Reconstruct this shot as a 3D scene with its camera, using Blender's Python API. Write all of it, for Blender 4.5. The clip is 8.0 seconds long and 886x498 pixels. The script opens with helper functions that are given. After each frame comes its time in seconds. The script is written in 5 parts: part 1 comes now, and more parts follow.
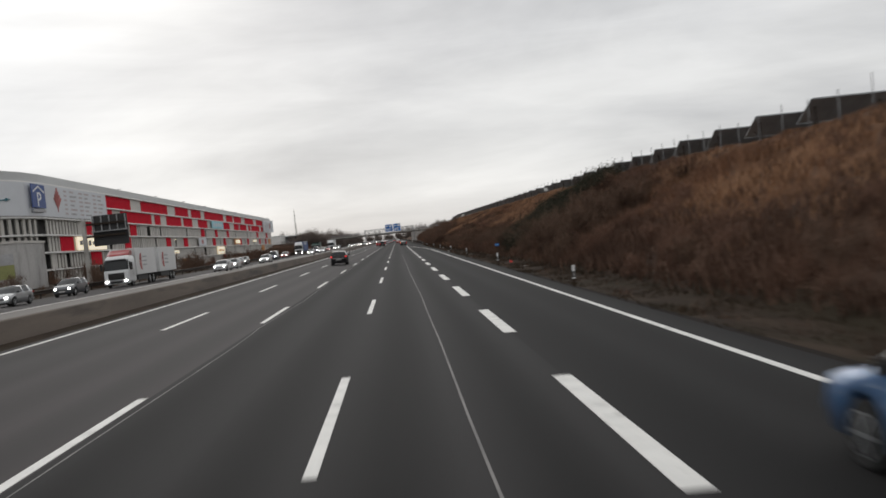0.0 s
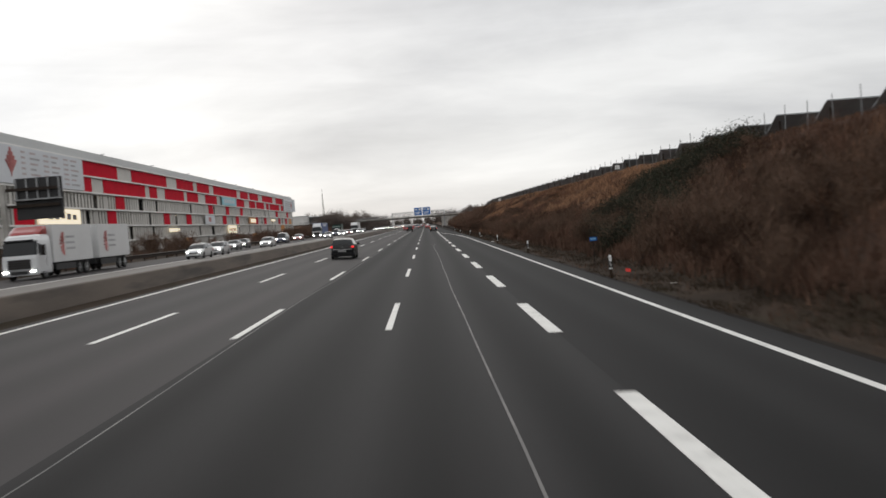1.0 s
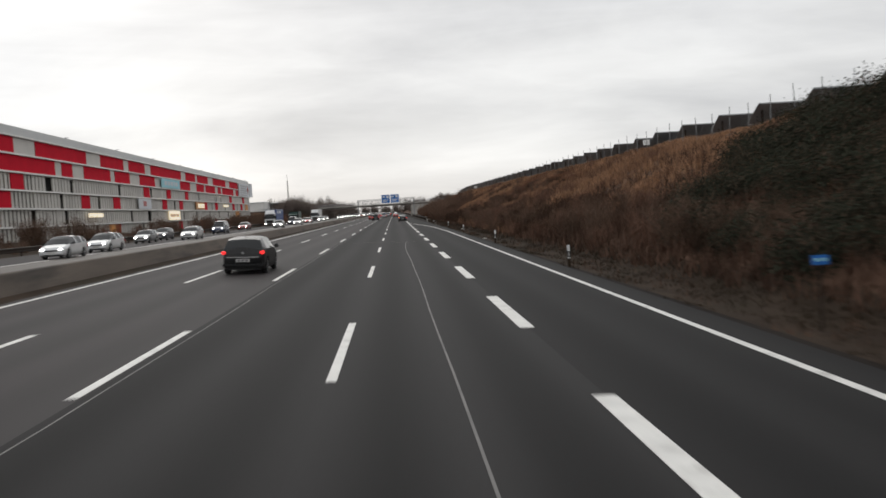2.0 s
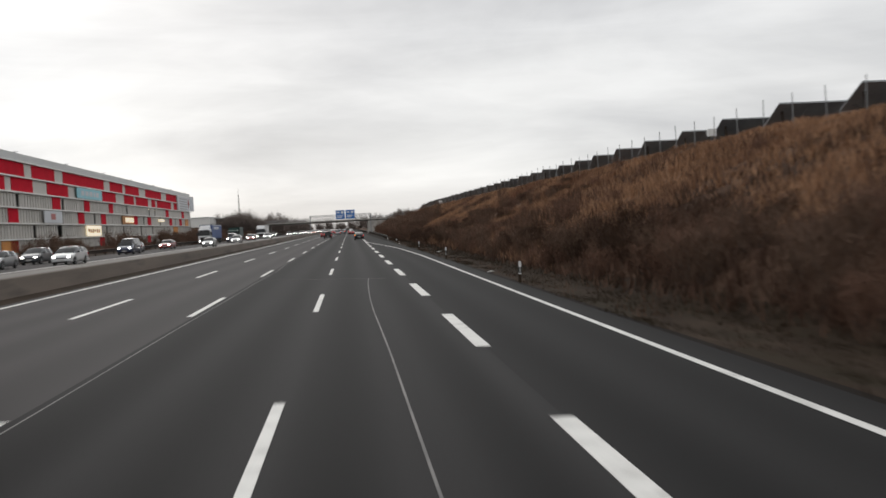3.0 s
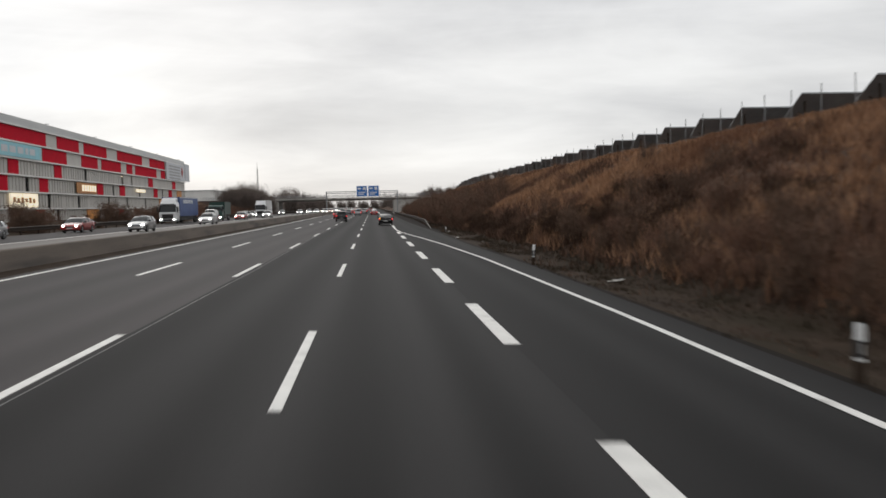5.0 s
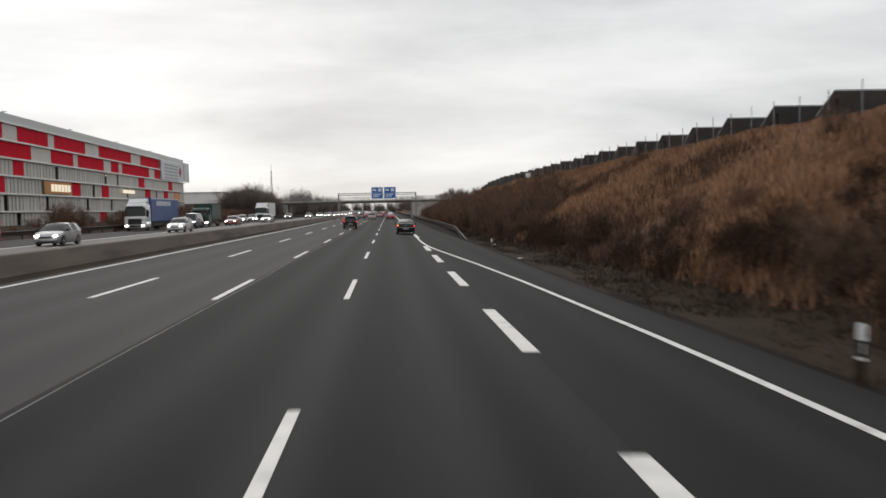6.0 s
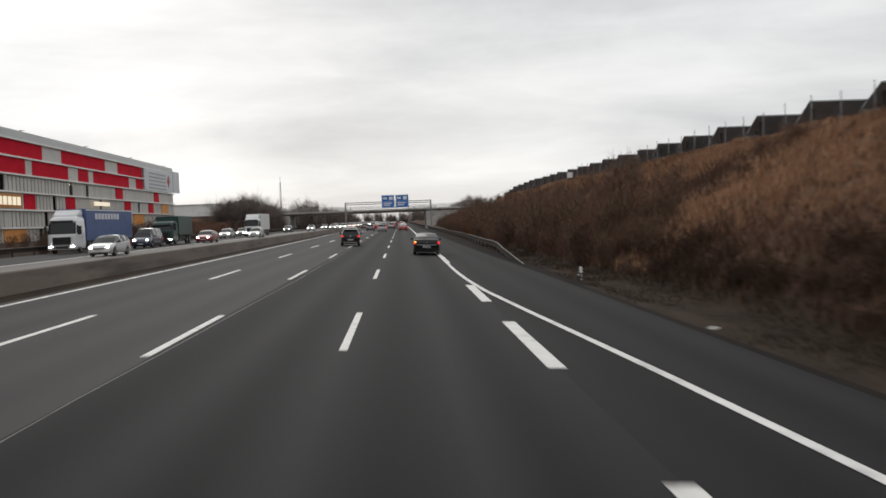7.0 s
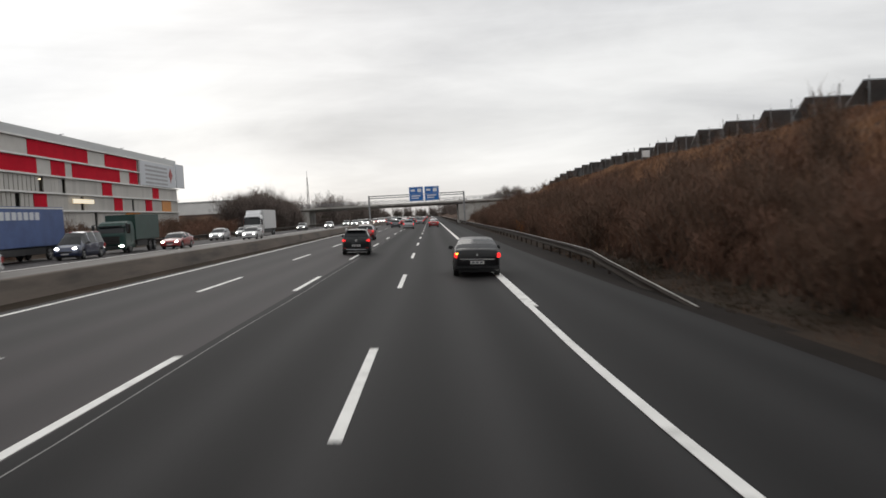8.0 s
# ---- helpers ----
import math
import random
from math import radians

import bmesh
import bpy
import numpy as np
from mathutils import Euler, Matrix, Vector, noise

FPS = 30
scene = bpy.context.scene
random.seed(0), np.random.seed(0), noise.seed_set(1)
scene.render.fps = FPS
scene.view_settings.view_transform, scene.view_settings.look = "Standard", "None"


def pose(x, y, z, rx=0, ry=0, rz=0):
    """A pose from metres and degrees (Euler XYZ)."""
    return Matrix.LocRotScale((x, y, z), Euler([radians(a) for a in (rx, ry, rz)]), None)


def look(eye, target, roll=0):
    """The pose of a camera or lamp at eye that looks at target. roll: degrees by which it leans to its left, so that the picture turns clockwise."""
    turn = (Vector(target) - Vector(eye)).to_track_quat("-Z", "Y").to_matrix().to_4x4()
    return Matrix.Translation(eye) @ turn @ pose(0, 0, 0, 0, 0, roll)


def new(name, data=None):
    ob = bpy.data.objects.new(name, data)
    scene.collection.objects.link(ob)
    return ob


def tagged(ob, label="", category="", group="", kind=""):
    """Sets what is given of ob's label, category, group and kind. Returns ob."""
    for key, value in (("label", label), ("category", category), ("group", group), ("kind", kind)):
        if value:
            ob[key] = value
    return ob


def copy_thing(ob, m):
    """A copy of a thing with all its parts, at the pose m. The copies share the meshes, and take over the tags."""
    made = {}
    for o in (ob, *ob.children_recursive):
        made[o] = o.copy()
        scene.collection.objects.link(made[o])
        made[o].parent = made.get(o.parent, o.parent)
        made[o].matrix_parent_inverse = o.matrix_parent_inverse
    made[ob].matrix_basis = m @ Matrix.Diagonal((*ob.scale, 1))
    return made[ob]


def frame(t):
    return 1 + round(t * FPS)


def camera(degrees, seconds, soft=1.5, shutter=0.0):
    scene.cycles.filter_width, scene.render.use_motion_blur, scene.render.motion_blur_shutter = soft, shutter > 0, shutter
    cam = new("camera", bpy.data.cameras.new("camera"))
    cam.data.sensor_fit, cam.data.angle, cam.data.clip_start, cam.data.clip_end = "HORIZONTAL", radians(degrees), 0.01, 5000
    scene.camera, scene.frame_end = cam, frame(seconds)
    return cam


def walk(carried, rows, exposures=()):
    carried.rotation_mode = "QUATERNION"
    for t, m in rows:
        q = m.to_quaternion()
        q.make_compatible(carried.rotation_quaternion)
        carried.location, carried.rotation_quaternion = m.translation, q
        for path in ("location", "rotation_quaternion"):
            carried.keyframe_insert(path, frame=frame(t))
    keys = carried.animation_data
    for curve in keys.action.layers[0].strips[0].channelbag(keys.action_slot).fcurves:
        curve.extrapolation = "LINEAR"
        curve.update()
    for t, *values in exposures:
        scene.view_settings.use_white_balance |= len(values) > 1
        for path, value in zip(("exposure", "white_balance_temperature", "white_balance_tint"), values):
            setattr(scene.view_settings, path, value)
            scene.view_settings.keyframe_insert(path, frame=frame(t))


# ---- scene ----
cam = camera(56.80, 8.0, soft=1.6, shutter=0.35)
# t, x, y, z of the eye, then tilt, lean and turn in degrees
PATH = [
    (0.0, 1.148, -14.310, 2.325, 88.863, 6.351, -3.245),
    (0.5, 1.108, -1.433, 2.356, 87.988, 5.537, -1.321),
    (1.0, 1.018, 11.775, 2.327, 88.042, 4.463, -1.207),
    (1.5, 1.012, 24.220, 2.356, 88.007, 4.954, -3.386),
    (2.0, 1.033, 36.570, 2.333, 87.107, 3.595, -3.431),
    (2.2, 1.010, 41.285, 2.312, 87.361, 3.813, -4.235),
    (3.3, 1.076, 68.291, 2.303, 88.178, 2.919, -6.771),
    (3.5, 1.060, 73.128, 2.307, 87.786, 2.692, -6.354),
    (4.0, 1.165, 85.676, 2.321, 88.231, 2.643, -6.321),
    (4.2, 1.162, 90.747, 2.290, 87.763, 2.237, -5.708),
    (5.3, 1.180, 118.063, 2.305, 86.906, 1.246, -4.809),
    (5.5, 1.222, 122.927, 2.329, 87.779, 1.803, -3.968),
    (6.0, 1.164, 134.442, 2.323, 87.165, 1.295, -3.807),
    (6.5, 1.194, 146.982, 2.326, 87.194, 1.797, -3.868),
    (7.0, 1.126, 159.300, 2.303, 87.850, 2.219, -2.962),
    (7.5, 1.123, 171.384, 2.323, 87.354, 3.453, -1.699),
    (8.0, 1.137, 183.441, 2.343, 87.516, 3.118, -0.874),
]
walk(cam, [(t, pose(*row)) for t, *row in PATH], exposures=((0.0, -0.12), (0.5, -0.03), (1.0, 0.0), (8.0, 0.0)))

# ---- sky and sun ----
world = bpy.data.worlds.new("world")
scene.world = world
world.use_nodes = True
wn, wl = world.node_tree.nodes, world.node_tree.links
wn.clear()


def wnode(kind, **values):
    n = wn.new(kind)
    for key, value in values.items():
        n.inputs[key].default_value = value
    return n


def wmath(op, a, b):
    n = wn.new("ShaderNodeMath")
    n.operation = op
    n.inputs[2].default_value = 0.94
    for slot, v in enumerate((a, b)):
        if isinstance(v, (int, float)):
            n.inputs[slot].default_value = v
        else:
            wl.new(v, n.inputs[slot])
    return n.outputs[0]


sky = wn.new("ShaderNodeTexSky")
sky.sky_type, sky.sun_disc = "NISHITA", False
sky.sun_elevation, sky.sun_rotation = radians(24), radians(-12)
coord = wn.new("ShaderNodeTexCoord")
axes = wn.new("ShaderNodeSeparateXYZ")
wl.new(coord.outputs["Generated"], axes.inputs[0])
lift = wmath("ADD", wmath("ABSOLUTE", axes.outputs[2], 0.0), 0.28)
flat = wn.new("ShaderNodeCombineXYZ")
wl.new(wmath("DIVIDE", axes.outputs[0], lift), flat.inputs[0])
wl.new(wmath("DIVIDE", axes.outputs[1], lift), flat.inputs[1])
turned = wnode("ShaderNodeMapping", Rotation=(0, 0, radians(-16)), Scale=(0.8, 1.1, 1.0), Location=(3.1, 0.4, 0.0))
wl.new(flat.outputs[0], turned.inputs["Vector"])
big = wnode("ShaderNodeTexNoise", Scale=1.1, Detail=7.0, Roughness=0.52, Distortion=0.35)
wl.new(turned.outputs[0], big.inputs["Vector"])
cloud = wn.new("ShaderNodeValToRGB")
cloud.color_ramp.elements[0].position, cloud.color_ramp.elements[0].color = 0.28, (0.60, 0.605, 0.62, 1)
cloud.color_ramp.elements[1].position, cloud.color_ramp.elements[1].color = 0.62, (0.93, 0.93, 0.925, 1)
wl.new(big.outputs["Fac"], cloud.inputs[0])
blend = wn.new("ShaderNodeMix")
blend.data_type = "RGBA"
blend.blend_type = "ADD"
blend.inputs["Factor"].default_value = 0.004
wl.new(cloud.outputs[0], blend.inputs["A"])
wl.new(sky.outputs[0], blend.inputs["B"])
# brighter cloud where the veiled sun stands, ahead and to the left
toward = wn.new("ShaderNodeVectorMath")
toward.operation = "DOT_PRODUCT"
toward.inputs[1].default_value = Vector((-0.62, 0.70, 0.36)).normalized()
wl.new(coord.outputs["Generated"], toward.inputs[0])
glow = wmath("POWER", wmath("MAXIMUM", toward.outputs["Value"], 0.0), 5.0)
back = wnode("ShaderNodeBackground", Strength=0.9)
bands = wn.new("ShaderNodeCombineXYZ")
wl.new(wmath("MULTIPLY", axes.outputs[0], 2.4), bands.inputs[0])
wl.new(wmath("MULTIPLY", axes.outputs[2], 17.0), bands.inputs[2])
streak = wnode("ShaderNodeTexNoise", Scale=1.5, Detail=5.0, Roughness=0.55, Distortion=0.5)
wl.new(bands.outputs[0], streak.inputs["Vector"])
banded = wn.new("ShaderNodeMapRange")
for key, value in (("From Min", 0.34), ("From Max", 0.62), ("To Min", 0.94), ("To Max", 1.03)):
    banded.inputs[key].default_value = value
wl.new(streak.outputs["Fac"], banded.inputs["Value"])
low_sky = wn.new("ShaderNodeValToRGB")
while len(low_sky.color_ramp.elements) < 6:
    low_sky.color_ramp.elements.new(0.5)
for stop, (place_at, level) in zip(low_sky.color_ramp.elements, ((0.0, 0.83), (0.02, 0.88), (0.045, 1.0), (0.065, 1.0), (0.10, 0.93), (0.22, 1.0))):
    stop.position, stop.color = place_at, (level, level, level, 1)
wl.new(axes.outputs[2], low_sky.inputs[0])
wl.new(wmath("MULTIPLY", wmath("MULTIPLY", wmath("MULTIPLY_ADD", glow, 0.32), banded.outputs[0]), low_sky.outputs[0]), back.inputs["Strength"])
wl.new(blend.outputs["Result"], back.inputs["Color"])
wout = wn.new("ShaderNodeOutputWorld")
wl.new(back.outputs[0], wout.inputs[0])

sun = new("sun", bpy.data.lights.new("sun", "SUN"))
sun.data.energy, sun.data.angle, sun.data.color = 0.3, radians(30), (1.0, 0.96, 0.9)
sun.matrix_world = look((-60, 300, 160), (0, 0, 0))
scene.view_settings.exposure = 0.0

# ---- materials ----
MATS = {}


def mat(name, color, rough=0.7, metal=0.0, vary=0.25, scale=3.0, stretch=(1, 1, 1), bump=0.0, fine=40.0, island=False, emit=0.0, coat=0.0, second=None, mask=None, spec=0.5, tracks=None):
    """A node material: base colour varied at two scales, with grain bump; second and mask=(scale, low, high) lay a second colour over it in blotches; tracks=(lane, start, depth) wears wheel tracks along the lanes."""
    m = bpy.data.materials.new(name)
    m.use_nodes = True
    n, l = m.node_tree.nodes, m.node_tree.links
    b = n["Principled BSDF"]
    b.inputs["Roughness"].default_value, b.inputs["Metallic"].default_value = rough, metal
    b.inputs["Coat Weight"].default_value = coat
    b.inputs["Coat Roughness"].default_value = 0.06
    b.inputs["Specular IOR Level"].default_value = spec
    tc = n.new("ShaderNodeTexCoord")
    mp = n.new("ShaderNodeMapping")
    mp.inputs["Scale"].default_value = stretch
    l.new(tc.outputs["Object"], mp.inputs["Vector"])
    big_noise = n.new("ShaderNodeTexNoise")
    big_noise.inputs["Scale"].default_value, big_noise.inputs["Detail"].default_value = scale, 5
    l.new(mp.outputs[0], big_noise.inputs["Vector"])
    small = n.new("ShaderNodeTexNoise")
    small.inputs["Scale"].default_value, small.inputs["Detail"].default_value = fine, 3
    l.new(tc.outputs["Object"], small.inputs["Vector"])
    add = n.new("ShaderNodeMath")
    add.operation = "ADD"
    half = n.new("ShaderNodeMath")
    half.operation, half.inputs[1].default_value = "MULTIPLY", 0.45
    l.new(small.outputs["Fac"], half.inputs[0])
    l.new(big_noise.outputs["Fac"], add.inputs[0])
    l.new(half.outputs[0], add.inputs[1])
    value = add.outputs[0]
    low, high = 0.45, 1.0
    if island:
        geo = n.new("ShaderNodeNewGeometry")
        mixv = n.new("ShaderNodeMath")
        mixv.operation = "ADD"
        scaled = n.new("ShaderNodeMath")
        scaled.operation, scaled.inputs[1].default_value = "MULTIPLY", 0.8
        l.new(geo.outputs["Random Per Island"], scaled.inputs[0])
        l.new(value, mixv.inputs[0])
        l.new(scaled.outputs[0], mixv.inputs[1])
        value, low, high = mixv.outputs[0], 0.55, 1.7
    ramp = n.new("ShaderNodeMapRange")
    ramp.inputs["From Min"].default_value, ramp.inputs["From Max"].default_value = low, high
    ramp.inputs["To Min"].default_value, ramp.inputs["To Max"].default_value = 1 - vary, 1 + vary
    l.new(value, ramp.inputs["Value"])
    shade = n.new("ShaderNodeMix")
    shade.data_type, shade.blend_type = "RGBA", "MULTIPLY"
    shade.inputs["Factor"].default_value = 1.0
    shade.inputs["A"].default_value = (*color, 1)
    l.new(ramp.outputs[0], shade.inputs["B"])
    result = shade.outputs["Result"]
    if second:
        spots = n.new("ShaderNodeTexNoise")
        spots.inputs["Scale"].default_value, spots.inputs["Detail"].default_value = mask[0], 4
        l.new(mp.outputs[0], spots.inputs["Vector"])
        edge = n.new("ShaderNodeMapRange")
        edge.inputs["From Min"].default_value, edge.inputs["From Max"].default_value = mask[1], mask[2]
        l.new(spots.outputs["Fac"], edge.inputs["Value"])
        over = n.new("ShaderNodeMix")
        over.data_type = "RGBA"
        over.inputs["B"].default_value = (*second, 1)
        l.new(edge.outputs[0], over.inputs["Factor"])
        l.new(result, over.inputs["A"])
        result = over.outputs["Result"]
    if tracks:
        xyz = n.new("ShaderNodeSeparateXYZ")
        l.new(tc.outputs["Object"], xyz.inputs[0])
        long_map = n.new("ShaderNodeMapping")
        long_map.inputs["Scale"].default_value = (0.45, 0.02, 1)
        l.new(tc.outputs["Object"], long_map.inputs["Vector"])
        drift = n.new("ShaderNodeTexNoise")
        drift.inputs["Scale"].default_value, drift.inputs["Detail"].default_value = 1.0, 3
        l.new(long_map.outputs[0], drift.inputs["Vector"])
        steps = [("MULTIPLY_ADD", drift.outputs["Fac"], 0.9, xyz.outputs[0]), ("SUBTRACT", None, tracks[1] + 0.45, None), ("MULTIPLY", None, 2 * math.tau / tracks[0], None), ("COSINE", None, None, None)]
        last = None
        for op, first, second_value, third in steps:
            node = n.new("ShaderNodeMath")
            node.operation = op
            l.new(first if first is not None else last, node.inputs[0])
            if second_value is not None:
                node.inputs[1].default_value = second_value
            if third is not None:
                l.new(third, node.inputs[2])
            last = node.outputs[0]
        worn = n.new("ShaderNodeMapRange")
        worn.inputs["From Min"].default_value, worn.inputs["From Max"].default_value = -1, 1
        worn.inputs["To Min"].default_value, worn.inputs["To Max"].default_value = 1 - tracks[2], 1 + tracks[2]
        l.new(last, worn.inputs["Value"])
        wear = n.new("ShaderNodeMix")
        wear.data_type, wear.blend_type = "RGBA", "MULTIPLY"
        wear.inputs["Factor"].default_value = 1.0
        l.new(result, wear.inputs["A"])
        l.new(worn.outputs[0], wear.inputs["B"])
        result = wear.outputs["Result"]
    l.new(result, b.inputs["Base Color"])
    if emit:
        b.inputs["Emission Color"].default_value = (*color, 1)
        b.inputs["Emission Strength"].default_value = emit
    if bump:
        bp = n.new("ShaderNodeBump")
        bp.inputs["Strength"].default_value, bp.inputs["Distance"].default_value = bump, 0.02
        l.new(value, bp.inputs["Height"])
        l.new(bp.outputs[0], b.inputs["Normal"])
    MATS[name] = m
    return m


ASPHALT = mat("asphalt", (0.0170, 0.0161, 0.0164), 0.80, vary=0.32, scale=0.8, stretch=(1.0, 0.012, 1), bump=0.15, fine=22, second=(0.0112, 0.0106, 0.0109), mask=(0.35, 0.42, 0.66), spec=0.20, tracks=(3.42, 0.0, 0.52))
ASPHALT_NEW = mat("asphalt_new", (0.0130, 0.0124, 0.0126), 0.82, vary=0.28, scale=0.8, stretch=(1.0, 0.012, 1), bump=0.15, fine=22, second=(0.0105, 0.0100, 0.0102), mask=(0.35, 0.42, 0.66), spec=0.19, tracks=(3.42, 0.2, 0.30))
ASPHALT_OLD = mat("asphalt_old", (0.042, 0.0365, 0.0372), 0.78, vary=0.2, scale=0.8, stretch=(1.0, 0.03, 1), bump=0.15, fine=22, second=(0.034, 0.031, 0.031), mask=(0.3, 0.45, 0.7), spec=0.27, tracks=(3.15, 0.0, 0.16))
# pale base colour carries the sky sheen of asphalt viewed at a flat angle
ASPHALT_FAR = mat("asphalt_far", (0.125, 0.112, 0.10), 0.7, vary=0.2, scale=0.8, stretch=(1.0, 0.05, 1), bump=0.1, fine=22)
PAINT = mat("road_paint", (0.74, 0.73, 0.70), 0.6, vary=0.14, scale=1.5, bump=0.1, fine=30, second=(0.36, 0.35, 0.33), mask=(2.6, 0.56, 0.74))
SEAM = mat("joint_sealant", (0.16, 0.152, 0.145), 0.6, vary=0.4, scale=0.8, fine=12, second=(0.09, 0.088, 0.086), mask=(0.5, 0.45, 0.62))
EARTH = mat("dry_earth_grass", (0.11, 0.066, 0.045), 0.95, spec=0.1, vary=0.45, scale=0.35, bump=0.25, fine=5, second=(0.04, 0.028, 0.022), mask=(0.12, 0.45, 0.62))
DIRT = mat("edge_dirt", (0.016, 0.0125, 0.0105), 0.95, spec=0.1, vary=0.35, scale=0.8, stretch=(1, 0.3, 1), bump=0.2, fine=10)
VERGE = mat("verge", (0.040, 0.0280, 0.0200), 0.95, spec=0.1, vary=0.38, scale=1.3, stretch=(1, 0.4, 1), bump=0.08, fine=7, second=(0.032, 0.025, 0.016), mask=(0.8, 0.5, 0.68))
CONCRETE_DIRTY = mat("dirty_concrete", (0.115, 0.092, 0.075), 0.85, vary=0.3, scale=0.6, stretch=(1, 0.25, 2.0), bump=0.25, fine=16, second=(0.05, 0.042, 0.036), mask=(0.9, 0.5, 0.72))
CONCRETE = mat("concrete", (0.40, 0.385, 0.36), 0.85, vary=0.18, scale=0.5, bump=0.2, fine=9, second=(0.27, 0.255, 0.23), mask=(0.35, 0.52, 0.7))
STEEL = mat("galvanised_steel", (0.28, 0.285, 0.29), 0.5, 0.7, vary=0.2, scale=2, fine=18)
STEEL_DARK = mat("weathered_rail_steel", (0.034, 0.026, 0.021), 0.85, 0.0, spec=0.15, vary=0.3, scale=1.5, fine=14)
RED_PANEL = mat("red_panel", (0.52, 0.009, 0.027), 0.8, spec=0.1, vary=0.12, scale=0.4, fine=3)
GREY_PANEL = mat("grey_panel", (0.50, 0.48, 0.45), 0.55, vary=0.1, scale=0.3, fine=4)
SLAT = mat("slat_grey", (0.44, 0.42, 0.39), 0.5, vary=0.14, scale=0.2, fine=3, island=True)
# shade of the open decks as a base colour; also a dark hall wall
DARK_GAP = mat("deck_shade_dark_wall", (0.085, 0.083, 0.082), 0.8, vary=0.3, scale=0.3, fine=3)
LEDGE = mat("white_ledge", (0.70, 0.69, 0.67), 0.5, vary=0.1, scale=0.3, fine=3)
ORANGE = mat("orange_panel", (0.62, 0.24, 0.035), 0.5, vary=0.12, scale=0.5, fine=3)
CYAN = mat("cyan_banner", (0.30, 0.60, 0.68), 0.6, vary=0.1, scale=0.5, fine=3)
BANNER = mat("white_banner", (0.60, 0.62, 0.65), 0.6, vary=0.06, scale=0.2, fine=2)
BANNER_GREY = mat("print_grey", (0.36, 0.36, 0.37), 0.6, vary=0.2, scale=0.8, fine=4)
BANNER_RED = mat("print_red", (0.45, 0.16, 0.15), 0.6, vary=0.2, scale=1.0, fine=4)
SIGN_BLUE = mat("sign_blue", (0.03, 0.16, 0.50), 0.6, spec=0.2, vary=0.1, scale=1, fine=4)
SIGN_WHITE = mat("sign_white", (0.75, 0.76, 0.76), 0.45, vary=0.06, scale=1, fine=4)
NAVY = mat("parking_blue", (0.035, 0.075, 0.25), 0.5, vary=0.1, scale=1, fine=4)
LIT_SIGN = mat("lit_sign", (0.95, 0.83, 0.62), 0.5, vary=0.05, scale=1, emit=0.6)
LAMP_WARM = mat("deck_lamp", (1.0, 0.82, 0.55), 0.5, vary=0.0, emit=2.5)
ROOF_METAL = mat("roof_cladding", (0.47, 0.48, 0.48), 0.45, 0.2, vary=0.12, scale=0.2, stretch=(1, 0.3, 1), fine=4)
PANEL_BACK = mat("solar_panel_back", (0.27, 0.285, 0.295), 0.45, vary=0.2, scale=0.8, fine=6)
PANEL_RIM = mat("solar_panel_frame", (0.30, 0.31, 0.32), 0.4, 0.8, vary=0.1, scale=1)
BLACK_PAINT = mat("black_car_paint", (0.007, 0.007, 0.008), 0.38, spec=0.3, vary=0.1, scale=2, coat=0.12)
GREEN_BLACK_PAINT = mat("dark_car_paint", (0.011, 0.013, 0.014), 0.35, spec=0.35, vary=0.1, scale=2, coat=0.15)
WHITE_PAINT = mat("white_car_paint", (0.62, 0.63, 0.64), 0.3, vary=0.05, scale=2, coat=1.0)
SILVER_PAINT = mat("silver_car_paint", (0.36, 0.37, 0.38), 0.35, 0.5, vary=0.05, scale=2, coat=1.0)
RED_PAINT = mat("red_car_paint", (0.30, 0.015, 0.014), 0.3, vary=0.06, scale=2, coat=1.0)
BLUE_PAINT = mat("blue_car_paint", (0.07, 0.16, 0.33), 0.3, 0.3, vary=0.06, scale=2, coat=1.0)
GREY_PAINT = mat("grey_car_paint", (0.09, 0.095, 0.105), 0.3, 0.3, vary=0.06, scale=2, coat=1.0)
NAVY_PAINT = mat("navy_car_paint", (0.02, 0.03, 0.07), 0.3, 0.2, vary=0.06, scale=2, coat=1.0)
PLASTIC = mat("black_plastic", (0.018, 0.018, 0.019), 0.6, vary=0.2, scale=6)
RUBBER = mat("tyre_rubber", (0.016, 0.016, 0.016), 0.85, vary=0.3, scale=8)
RIM = mat("alloy_rim", (0.38, 0.39, 0.40), 0.35, 0.8, vary=0.15, scale=6)
PRINT_PINK = mat("print_faded_pink", (0.46, 0.40, 0.40), 0.6, vary=0.15, scale=0.8, fine=4)
PRINT_WARM = mat("print_amber", (0.45, 0.20, 0.06), 0.6, vary=0.1, scale=1)
WALL_STAINED = mat("stained_wall", (0.42, 0.41, 0.40), 0.85, vary=0.2, scale=0.35, stretch=(1, 1, 0.4), fine=3, second=(0.22, 0.205, 0.19), mask=(0.5, 0.5, 0.72))
MURAL = mat("faded_green_paint", (0.24, 0.25, 0.10), 0.85, vary=0.2, scale=0.6, fine=4)
PRINT_TEAL = mat("print_teal", (0.08, 0.20, 0.24), 0.6, vary=0.1, scale=1)
RUST_LEAF = mat("rusty_leaves", (0.36, 0.13, 0.03), 0.9, spec=0.1, vary=0.4, scale=0.8, island=True)
GLASS = mat("car_glass", (0.014, 0.016, 0.018), 0.08, vary=0.1, scale=1, spec=0.35)
CHROME = mat("chrome_trim", (0.5, 0.5, 0.5), 0.2, 1.0, vary=0.05, scale=3)
TAIL = mat("tail_lamp_lit", (0.9, 0.03, 0.03), 0.3, vary=0.0, emit=1.1)
